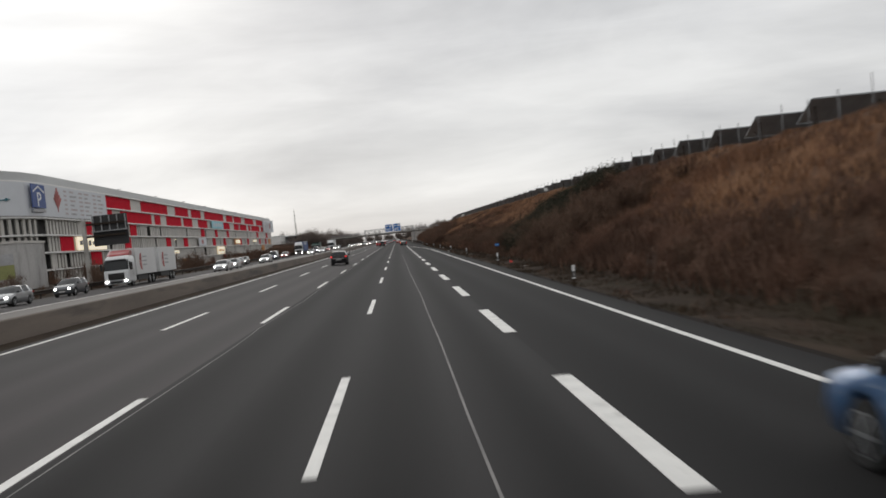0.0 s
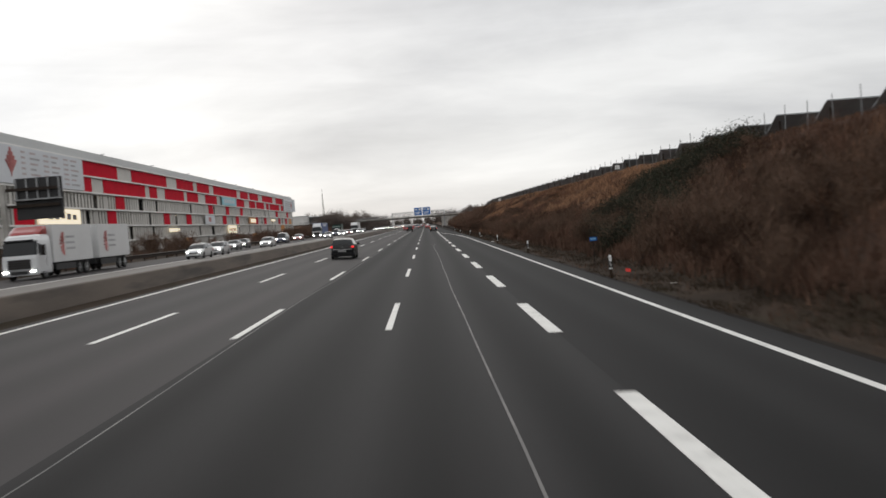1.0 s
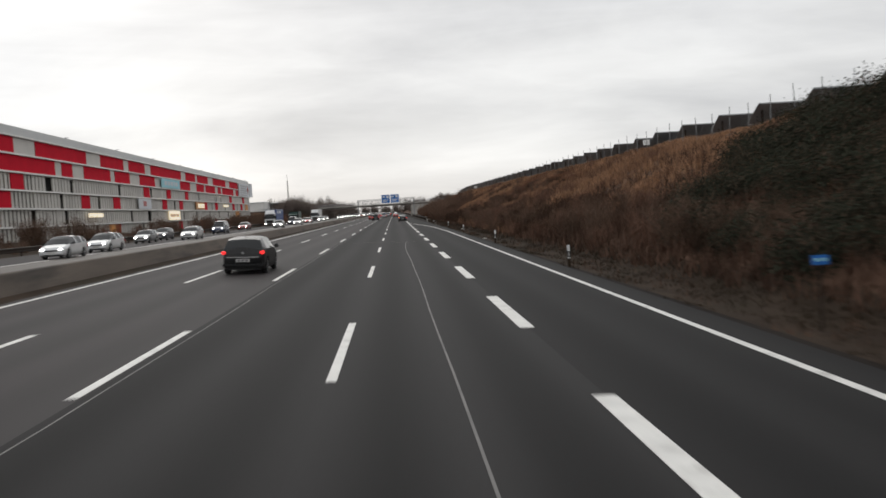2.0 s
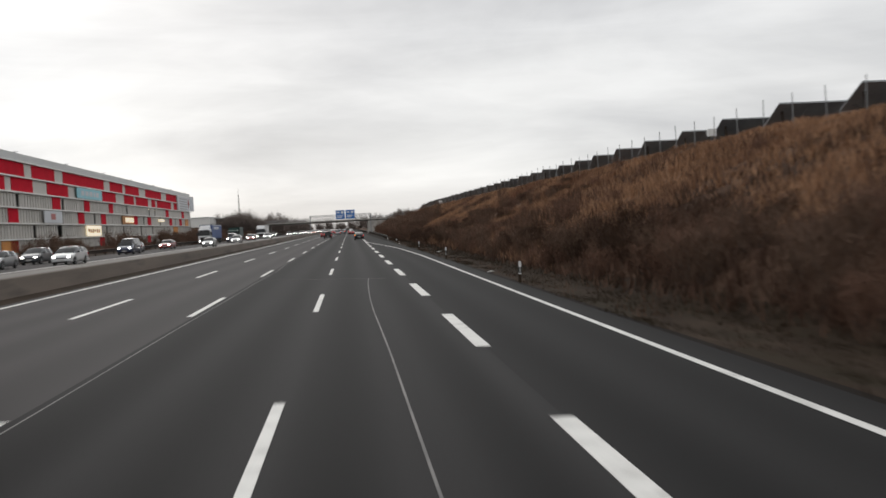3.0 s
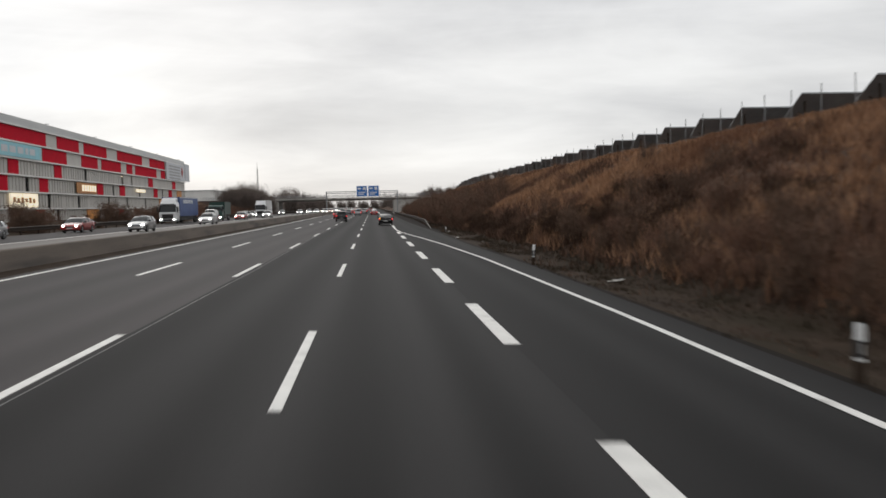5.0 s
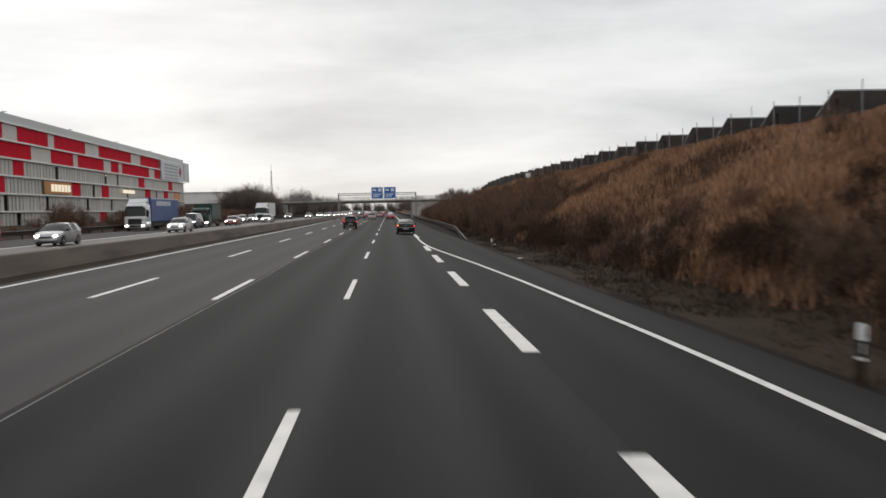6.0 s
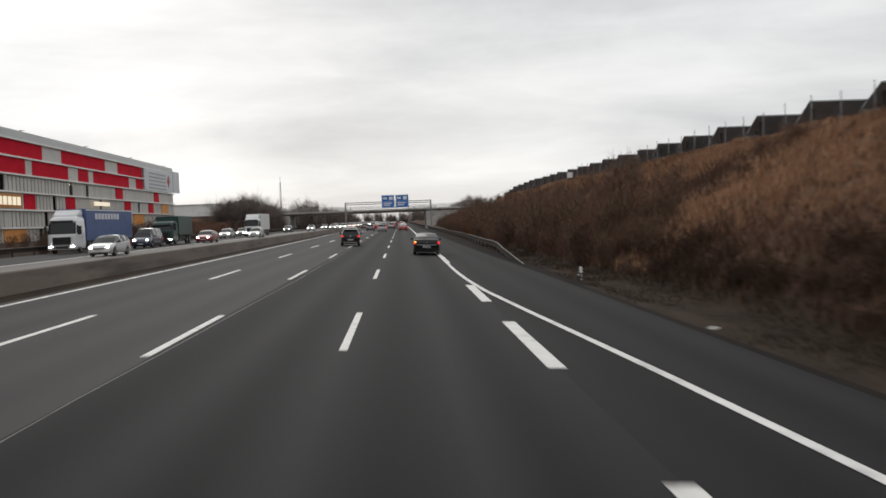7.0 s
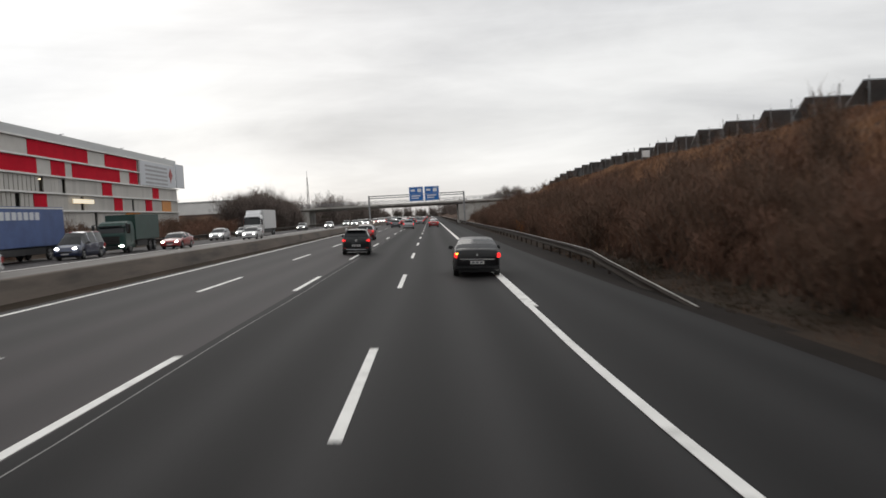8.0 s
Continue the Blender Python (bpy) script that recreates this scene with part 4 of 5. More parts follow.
# ---- lattice mast ----
mast = tagged(new("radio_mast"), "tall thin lattice radio mast far beyond the trees", "mast")
bm = bmesh.new()
MX, MY = -126.0, 1046.0
for dx, dy in ((-1.2, -1.2), (1.2, -1.2), (1.2, 1.2), (-1.2, 1.2)):
    tube(bm, (MX + dx, MY + dy, 0), (MX + dx * 0.3, MY + dy * 0.3, 47), 0.22, 0.14, sides=5)
for k in range(17):
    s0, s1 = 1.2 - 0.84 * k / 17, 1.2 - 0.84 * (k + 1) / 17
    z0, z1 = 47 * k / 17, 47 * (k + 1) / 17
    tube(bm, (MX - s0, MY - s0, z0), (MX + s1, MY - s1, z1), 0.09, sides=4)
    tube(bm, (MX + s0, MY - s0, z0), (MX - s1, MY - s1, z1), 0.09, sides=4)
part("lattice", bm, STEEL_DARK, mast)
bm = bmesh.new()
tube(bm, (MX, MY, 46.5), (MX, MY, 54.5), 0.25, 0.12, sides=6)
part("antenna", bm, STEEL_DARK, mast)

# ---- vehicles ----
CARS = {
    # length, width, belt line, roof line, window pillars, wheel places, wheel radius
    "liftback": (4.60, 1.80, [(-2.3, 0.80), (-2.26, 0.98), (-2.1, 1.04), (-1.0, 1.0), (0.9, 0.93), (1.7, 0.84), (2.1, 0.72), (2.3, 0.52)],
                 [(-2.0, 1.05), (-1.6, 1.22), (-1.05, 1.39), (-0.3, 1.46), (0.3, 1.44), (0.7, 1.30), (1.3, 0.93)], (-1.15, -0.95, -0.12, -0.02, 0.75), (-1.35, 1.35), 0.325),
    "hatchback": (4.05, 1.68, [(-2.02, 0.80), (-1.98, 0.98), (-1.85, 1.0), (0.8, 0.93), (1.5, 0.84), (1.85, 0.72), (2.02, 0.52)],
                  [(-1.93, 1.0), (-1.6, 1.34), (-1.35, 1.41), (-0.3, 1.45), (0.2, 1.42), (0.55, 1.28), (1.15, 0.93)], (-1.5, -1.2, -0.3, -0.2, 0.6), (-1.22, 1.25), 0.305),
    "crossover": (4.00, 1.70, [(-2.0, 0.85), (-1.97, 1.0), (-1.85, 1.04), (0.8, 0.98), (1.5, 0.9), (1.85, 0.78), (2.0, 0.55)],
                  [(-1.93, 1.04), (-1.7, 1.38), (-1.5, 1.47), (-0.3, 1.51), (0.2, 1.48), (0.55, 1.33), (1.15, 0.98)], (-1.5, -1.25, -0.35, -0.25, 0.6), (-1.22, 1.25), 0.325),
    "estate": (4.5, 1.78, [(-2.25, 0.82), (-2.2, 0.98), (-2.05, 1.02), (0.95, 0.95), (1.7, 0.86), (2.1, 0.74), (2.25, 0.54)],
               [(-2.15, 1.02), (-1.85, 1.36), (-1.6, 1.46), (-0.3, 1.52), (0.3, 1.49), (0.7, 1.34), (1.35, 0.95)], (-1.2, -1.1, -0.2, -0.1, 0.75), (-1.32, 1.36), 0.32),
    "van": (4.9, 1.90, [(-2.45, 0.95), (-2.42, 1.1), (-2.3, 1.15), (1.3, 1.08), (1.8, 1.02), (2.25, 0.85), (2.45, 0.6)],
            [(-2.4, 1.15), (-2.3, 1.8), (-2.1, 1.93), (0.3, 1.95), (0.8, 1.88), (1.2, 1.6), (1.8, 1.06)], (-0.9, -0.8, 0.3, 0.4, 1.1), (-1.5, 1.5), 0.33),
}


def wheel(parent, x, y, r, side):
    """A rounded tyre with a dark dish and six spokes in a rim ring."""
    n = 28
    bm = bmesh.new()
    rings = []
    for dx, rr in ((-0.1, 0.66), (-0.1, 0.93), (-0.075, 1.0), (0.075, 1.0), (0.1, 0.93), (0.1, 0.66)):
        rings.append([bm.verts.new((x + dx, y + r * rr * math.cos(k * math.tau / n), r + r * rr * math.sin(k * math.tau / n))) for k in range(n)])
    for a, b in zip(rings, rings[1:]):
        for k in range(n):
            bm.faces.new((a[k], a[(k + 1) % n], b[(k + 1) % n], b[k]))
    bm.faces.new(rings[0])
    bm.faces.new(rings[-1])
    bmesh.ops.recalc_face_normals(bm, faces=bm.faces[:])
    w = part("tyre", bm, RUBBER, parent)
    bm = bmesh.new()
    o = x + side * 0.104
    inner = [bm.verts.new((o + side * 0.004, y + r * 0.60 * math.cos(k * math.tau / n), r + r * 0.60 * math.sin(k * math.tau / n))) for k in range(n)]
    outer = [bm.verts.new((o, y + r * 0.67 * math.cos(k * math.tau / n), r + r * 0.67 * math.sin(k * math.tau / n))) for k in range(n)]
    for k in range(n):
        bm.faces.new((inner[k], inner[(k + 1) % n], outer[(k + 1) % n], outer[k]))
    for k in range(6):
        c, d = math.cos(k * math.tau / 6), math.sin(k * math.tau / 6)
        bm.faces.new([bm.verts.new((o + side * lift, y + r * (u * c - v * d), r + r * (u * d + v * c))) for u, v, lift in ((0.05, -0.09, 0.012), (0.61, -0.055, 0.005), (0.61, 0.055, 0.005), (0.05, 0.09, 0.012))])
    bm.faces.new([bm.verts.new((o + side * 0.014, y + r * 0.15 * math.cos(k * math.tau / 10), r + r * 0.15 * math.sin(k * math.tau / 10))) for k in range(10)])
    part("rim", bm, RIM, w)


def build_car(kind, paint, label, category="car", tail_lit=True, heads=False, indicator=False, rails=False, skid=False):
    L, W, belt, roof, pillars, axles, r = CARS[kind]
    t = tagged(new(category.replace(" ", "_")), label, category)
    h = W / 2
    ys = sorted(set([round(-L / 2 + 0.075 * k, 3) for k in range(int(L / 0.075) + 1)] + [L / 2] + [p[0] for p in belt] + [p[0] for p in roof] + list(pillars)))
    body, panes = bmesh.new(), {}
    rings = []
    for y in ys:
        e = abs(y) / (L / 2)
        w = h * (1 - 0.10 * e ** 5 - 0.05 * max(0, e - 0.9) / 0.1)
        zb = 0.22 + 0.10 * max(0, e - 0.85) / 0.15
        arch = 0
        for a in axles:
            d = abs(y - a)
            if d < r + 0.055:
                arch = max(arch, r + math.sqrt((r + 0.055) ** 2 - d * d))
        zl = max(zb, arch)
        zt = lerp(belt, y)
        zr = lerp(roof, y) if roof[0][0] <= y <= roof[-1][0] else None
        mid = max(min(0.62, zt - 0.12), zl + 0.04)
        cabin = zr is not None and zr - zt > 0.01
        if cabin:
            k = (zr - zt) / 0.46
            wr = w * (0.955 - 0.23 * min(1.2, k))
            up = [(wr, zr - 0.035), (wr * 0.72, zr + 0.005), (0, zr + 0.02)]
        else:
            up = [(w * 0.86, zt + 0.015), (w * 0.55, zt + 0.035), (0, zt + 0.045)]
        half_pts = [(w * 0.80, zl), (w * 0.97, zl), (w, mid), (w * 0.965, max(zt, mid + 0.02))] + up
        rings.append((y, cabin, (zr or 0) - zt, [(x, z) for x, z in half_pts] + [(-x, z) for x, z in half_pts[-2::-1]]))
    vb = [[body.verts.new((x, y, z)) for x, z in pts] for y, c, k, pts in rings]
    n = len(rings[0][3])
    for i in range(len(rings) - 1):
        y0, c0, k0, p0 = rings[i]
        y1, c1, k1, p1 = rings[i + 1]
        ymid = (y0 + y1) / 2
        in_pillar = any(a <= ymid <= b for a, b in ((pillars[0], pillars[1]), (pillars[2], pillars[3])))
        for j in range(n - 1):
            side = j in (3, n - 5)
            top = j in (4, 5, n - 7, n - 6)
            is_glass = False
            if side and c0 and c1 and min(k0, k1) > 0.10 and not in_pillar and ymid < pillars[4] + 0.35 and ymid > roof[0][0] + 0.25:
                is_glass = True
            if top and c0 and c1:
                slope = abs(rings[i + 1][3][6][1] - rings[i][3][6][1]) / (y1 - y0)
                if slope > 0.24 and max(k0, k1) > 0.06:
                    is_glass = True
            quad = [vb[i][j], vb[i + 1][j], vb[i + 1][j + 1], vb[i][j + 1]]
            if is_glass:
                if side:
                    zone = sum(ymid > p for p in (pillars[0], pillars[2]))
                    key = ("side_window", j, zone)
                else:
                    key = ("rear_window" if ymid < 0 else "windscreen", 0, 0)
                pane = panes.setdefault(key, bmesh.new())
                pane.faces.new([pane.verts.new(v.co) for v in quad])
            else:
                body.faces.new(quad)
    body.faces.new(vb[0])
    body.faces.new(vb[-1][::-1])
    bmesh.ops.recalc_face_normals(body, faces=body.faces[:])
    part("body", body, paint, t, smooth=True)
    for key, pane in panes.items():
        bmesh.ops.remove_doubles(pane, verts=pane.verts[:], dist=0.0005)
        bmesh.ops.recalc_face_normals(pane, faces=pane.faces[:])
        part(key[0], pane, GLASS, t, "dark tinted glass", smooth=True)
    boxed("underbody", (-h * 0.78, h * 0.78, -L / 2 + 0.2, L / 2 - 0.2, 0.19, 0.5), PLASTIC, t)
    for a in axles:
        for s in (-1, 1):
            wheel(t, s * (h - 0.115), a, r, s)
    rear = -L / 2
    zb = belt[1][1]
    # lamps, plate, bumper, trim
    for s in (-1, 1):
        bm = bmesh.new()
        x0, x1 = (h * {"crossover": 0.68, "estate": 0.82, "van": 0.84, "hatchback": 0.74}.get(kind, 0.80), h * 0.965)
        tall_lamp = {"crossover": 0.16, "hatchback": 0.14, "van": 0.34, "estate": 0.3}.get(kind, 0.20)
        box(bm, min(s * x0, s * x1), max(s * x0, s * x1), rear - 0.012, rear + 0.22, zb - 0.05 - tall_lamp, zb - 0.05)
        for v in bm.verts:
            if abs(v.co.x) < (x0 + x1) / 2:
                v.co.z -= 0.03 if v.co.z > zb - 0.1 else 0.0
        bmesh.ops.bevel(bm, geom=bm.edges[:], offset=0.03, segments=2, affect="EDGES")
        lamp = part("tail_lamp", bm, TAIL if tail_lit else TAIL_OFF, t, "red tail lamp")
        if indicator and s < 0:
            boxed("indicator", (-h * 0.90, -h * 0.80, rear - 0.02, rear + 0.05, zb - 0.12, zb - 0.06), AMBER, lamp, "amber blinking indicator")
        bm = bmesh.new()
        box(bm, min(s * h * 0.98, s * (h + 0.17)), max(s * h * 0.98, s * (h + 0.17)), 0.75, 0.87, belt[-4][1] + 0.0, belt[-4][1] + 0.15)
        bmesh.ops.bevel(bm, geom=bm.edges[:], offset=0.03, segments=2, affect="EDGES")
        part("mirror", bm, PLASTIC, t)
        bm = bmesh.new()
        fx = h * 0.66
        bmesh.ops.create_uvsphere(bm, u_segments=12, v_segments=8, radius=1.0)
        for v in bm.verts:
            v.co = Vector((s * fx + v.co.x * 0.14, L / 2 - 0.13 + v.co.y * 0.14, 0.66 + v.co.z * 0.075 + (0.16 if kind == "van" else 0)))
        part("head_lamp", bm, HEAD if heads else RIM, t, "bright lit head lamp" if heads else "")
    boxed("number_plate", (-0.26, 0.26, rear - 0.02, rear + 0.05, 0.50, 0.62), PLATE, t, "white number plate with plain bars")
    for a in (-0.2, -0.05, 0.1):
        boxed("plate_bar", (a, a + 0.1, rear - 0.024, rear - 0.019, 0.525, 0.595), PLATE_BAR, t)
    boxed("front_plate", (-0.26, 0.26, L / 2 - 0.05, L / 2 + 0.02, 0.38, 0.49), PLATE, t)
    boxed("bumper", (-h * 0.93, h * 0.93, rear - 0.035, rear + 0.25, 0.30, 0.47), PLASTIC if skid else paint, t, bevel=0.04)
    boxed("grille", (-h * 0.5, h * 0.5, L / 2 - 0.06, L / 2 + 0.012, 0.52, 0.62), PLASTIC, t)
    if skid:
        for s in (-1, 1):
            boxed("reflector", (min(s * h * 0.66, s * h * 0.86), max(s * h * 0.66, s * h * 0.86), rear - 0.045, rear, 0.40, 0.44), TAIL_OFF, t, "low red reflector")
        boxed("skid_plate", (-h * 0.72, h * 0.72, rear - 0.05, rear + 0.1, 0.30, 0.36), RIM, t, "silver skid plate", bevel=0.015)
        boxed("spoiler", (-h * 0.66, h * 0.66, -1.86, -1.55, 1.435, 1.47), PLASTIC, t, bevel=0.012)
    else:
        boxed("boot_trim", (-h * 0.74, h * 0.74, rear - 0.025, rear + 0.05, zb - 0.32, zb - 0.275), CHROME, t, "thin chrome strip")
    badge = bmesh.new()
    tube(badge, (0, rear - 0.02, zb - 0.13), (0, rear + 0.03, zb - 0.13), 0.07 if skid else 0.05, sides=12)
    part("badge", badge, CHROME, t)
    boxed("rear_wiper", (-0.28, 0.1, roof[0][0] - 0.02, roof[0][0] + 0.03, roof[0][1] + 0.03, roof[0][1] + 0.055), PLASTIC, t)
    aerial = bmesh.new()
    ya = roof[2][0] + 0.15
    tube(aerial, (0, ya, lerp(roof, ya)), (0, ya - 0.06, lerp(roof, ya) + 0.16), 0.008, 0.004, sides=5)
    part("aerial", aerial, PLASTIC, t)
    if rails:
        for s in (-1, 1):
            bm = bmesh.new()
            pts = [(-1.45, 1.45), (-1.25, 1.53), (-0.4, 1.57), (0.05, 1.54), (0.3, 1.46)]
            for (a, za), (b, zb2) in zip(pts, pts[1:]):
                tube(bm, (s * h * 0.74, a, za), (s * h * 0.74, b, zb2), 0.022, sides=6)
            part("roof_rail", bm, RIM, t, "silver roof rail")
    return t


def place(car, x, y, turn=0.0, base=None):
    """Stand a car on the deck at x, y; turn 180 faces the camera's side."""
    if base is None:
        m = pose(x, y, road_z(x) + 0.001) @ pose(0, 0, 0, 0, 2.6, 0) @ pose(0, 0, 0, 0, 0, turn)
    else:
        m = pose(x, y, base) @ pose(0, 0, 0, 0, 0, turn)
    car.matrix_basis = m
    return car


place(build_car("liftback", BLACK_PAINT, "black liftback car with lit tail lamps and amber indicator", indicator=True), 2.81, 216.5, -1.0)
place(build_car("crossover", GREEN_BLACK_PAINT, "black crossover car with silver roof rails and lit brake lamps", rails=True, skid=True), -3.52, 234.3, 3.0)
place(build_car("hatchback", BLACK_PAINT, "old black hatchback car with lit tail lamps"), -4.95, 70.6, 0.5)
place(build_car("estate", BLUE_PAINT, "blue estate car in the entry lane", tail_lit=False), 6.0, -8.5, 0.0)
place(build_car("hatchback", RED_PAINT, "small red hatchback car with lit tail lamps"), -5.1, 262.0)
ahead = build_car("estate", SILVER_PAINT, "silver estate car with lit tail lamps in dense traffic")
tagged(ahead, group="traffic ahead")
place(ahead, -2.6, 321)
dark_ahead = build_car("hatchback", GREY_PAINT, "dark grey hatchback car with lit tail lamps in dense traffic")
tagged(dark_ahead, group="traffic ahead")
place(dark_ahead, -5.3, 333)
red_ahead = build_car("liftback", RED_PAINT, "dark red car with lit tail lamps in dense traffic")
tagged(red_ahead, group="traffic ahead")
place(red_ahead, 1.6, 337)


def deck_pose(x, y, turn=0.0):
    return pose(x, y, road_z(x) + 0.001) @ pose(0, 0, 0, 0, 2.6, 0) @ pose(0, 0, 0, 0, 0, turn)


for k in range(22):
    src = (ahead, dark_ahead, red_ahead)[k % 3]
    lane = (1.7, -1.6, -4.8, -7.9)[(k * 7 + k // 4) % 4]
    copy_thing(src, deck_pose(lane + random.uniform(-0.3, 0.3), 352 + 11.0 * k + random.uniform(-3, 3)))

onc = [build_car("estate", WHITE_PAINT, "white estate car with lit head lamps on the opposite carriageway", heads=True, tail_lit=False),
       build_car("hatchback", SILVER_PAINT, "silver hatchback car with lit head lamps on the opposite carriageway", heads=True, tail_lit=False),
       build_car("crossover", GREY_PAINT, "dark grey car with lit head lamps on the opposite carriageway", heads=True, tail_lit=False),
       build_car("van", NAVY_PAINT, "dark blue van with lit head lamps on the opposite carriageway", "van", heads=True, tail_lit=False),
       build_car("liftback", RED_PAINT, "dark red car with lit head lamps on the opposite carriageway", heads=True, tail_lit=False)]
ONC_PLACES = [(0, -22.0, 93), (2, -27.0, 55.5), (1, -27.0, 44.5), (0, -22.6, 103), (1, -26.5, 127), (2, -27.6, 138), (0, -22.4, 131), (1, -27.4, 172),
              (3, -25.8, 163), (4, -27.0, 190), (1, -20.2, 187), (0, -20.4, 219), (3, -24.3, 241), (4, -21.9, 256), (0, -26.0, 287), (1, -27.3, 306), (0, -20.5, 281), (2, -24.5, 345), (1, -20.0, 352)]
seen = set()
for kind, x, y in ONC_PLACES + [((k * 3) % 5 if (k * 3) % 5 != 3 else 1, (-13.6, -17.0, -20.3)[k % 3] + random.uniform(-0.3, 0.3), 366 + 12 * k) for k in range(26)]:
    m = pose(x, y + 2, ONCOMING + 0.002, 0, 0, 180)
    tagged(onc[kind], group="oncoming traffic")
    if kind not in seen:
        seen.add(kind)
        onc[kind].matrix_basis = m
    else:
        copy_thing(onc[kind], m)


def truck(label, cargo, cargo_name, cab, long, height, m, trailer=False, print_mat=None, top=None):
    """A lorry facing +y with its nose at the origin."""
    t = tagged(new("lorry"), label, "lorry")
    # half width, front, back and corner radius of the cab by height
    roof_z = height * 0.83
    SHAPE = [(0.42, 1.20, -0.06, 0.16), (0.62, 1.23, 0.0, 0.2), (1.50, 1.23, 0.0, 0.24), (1.72, 1.23, -0.05, 0.26), (roof_z - 0.45, 1.19, -0.26, 0.30), (roof_z - 0.15, 1.13, -0.48, 0.34), (roof_z, 1.0, -0.80, 0.36)]

    def outline_at(z, out=0.0):
        w, f, r = (lerp([(row[0], row[i]) for row in SHAPE], z) for i in (1, 2, 3))
        pts = [(-w - out, -2.15)]
        for k in range(6):
            u = radians(180 - 18 * k)
            pts.append((-w + r + (r + out) * math.cos(u), f - r + (r + out) * math.sin(u)))
        return pts + [(-x, y) for x, y in pts[::-1]]

    def skin(name, zs, first, last, out, material, label="", shut=False):
        bm = bmesh.new()
        rows = [[bm.verts.new((x, y, z)) for x, y in outline_at(z, out)[first:last]] for z in zs]
        for a, b in zip(rows, rows[1:]):
            for i in range(len(a) - 1):
                bm.faces.new((a[i], a[i + 1], b[i + 1], b[i]))
            if shut:
                bm.faces.new((a[-1], a[0], b[0], b[-1]))
        if shut:
            bm.faces.new(rows[-1])
            bm.faces.new(rows[0][::-1])
        bmesh.ops.recalc_face_normals(bm, faces=bm.faces[:])
        return part(name, bm, material, t, label, smooth=not shut)

    skin("cab", [row[0] for row in SHAPE], 0, 14, 0.0, cab, shut=True)
    skin("windscreen", (1.70, 2.0, 2.3, roof_z - 0.42), 3, 11, 0.014, GLASS, "dark wraparound windscreen")
    boxed("sun_visor", (-1.0, 1.0, -0.30, -0.08, roof_z - 0.47, roof_z - 0.36), PLASTIC, t, "dark sun visor", bevel=0.03)
    grille = boxed("grille", (-0.78, 0.78, -0.02, 0.03, 0.78, 1.42), PLASTIC, t, bevel=0.02)
    for k in range(4):
        boxed("grille_bar", (-0.72, 0.72, 0.032, 0.05, 0.86 + 0.15 * k, 0.90 + 0.15 * k), STEEL_DARK, grille)
    boxed("bumper", (-1.24, 1.24, -0.35, 0.07, 0.34, 0.74), cab, t, bevel=0.07)
    boxed("lower_grille", (-0.6, 0.6, 0.0, 0.078, 0.42, 0.64), PLASTIC, t)
    for s in (-1, 1):
        boxed("side_window", (min(s * 1.17, s * 1.238), max(s * 1.17, s * 1.238), -1.25, -0.42, 1.62, 2.35), GLASS, t, bevel=0.01)
        boxed("door_seam", (min(s * 1.2, s * 1.236), max(s * 1.2, s * 1.236), -1.36, -1.33, 0.9, 2.4), PLASTIC, t)
        boxed("step", (min(s * 1.0, s * 1.25), max(s * 1.0, s * 1.25), -0.95, -0.45, 0.45, 0.52), PLASTIC, t)
        bm = bmesh.new()
        tube(bm, (s * 1.15, -0.3, 2.45), (s * 1.40, -0.1, 2.42), 0.03, sides=6)
        part("mirror_arm", bm, PLASTIC, t)
        boxed("mirror", (min(s * 1.28, s * 1.50), max(s * 1.28, s * 1.50), -0.22, -0.06, 1.72, 2.42), PLASTIC, t, bevel=0.05)
        bm = bmesh.new()
        bmesh.ops.create_uvsphere(bm, u_segments=12, v_segments=8, radius=1.0)
        for v in bm.verts:
            v.co = Vector((s * 0.93 + v.co.x * 0.2, 0.05 + v.co.y * 0.06, 0.60 + v.co.z * 0.08 + abs(v.co.x) * 0.03))
        part("head_lamp", bm, HEAD, t, "bright lit head lamp")
    if top:
        bm = bmesh.new()
        rows = []
        for z, w, f in ((roof_z - 0.03, 1.04, -0.72), (roof_z + 0.15, 1.06, -0.86), (height * 0.92, 1.06, -1.2), (height * 0.975, 0.98, -1.45)):
            rows.append([bm.verts.new(p) for p in ((-w, -2.1, z), (-w, f - 0.25, z), (-w * 0.72, f, z), (w * 0.72, f, z), (w, f - 0.25, z), (w, -2.1, z))])
        for a, b in zip(rows, rows[1:]):
            for i in range(6):
                bm.faces.new((a[i], a[(i + 1) % 6], b[(i + 1) % 6], b[i]))
        bm.faces.new(rows[-1])
        bm.faces.new(rows[0][::-1])
        bmesh.ops.recalc_face_normals(bm, faces=bm.faces[:])
        part("roof_fairing", bm, top, t, "roof wind deflector")
    spans = [(-2.4, -2.4 - long)] + ([(-2.4 - long - 1.2, -2.4 - long - 1.2 - long)] if trailer else [])
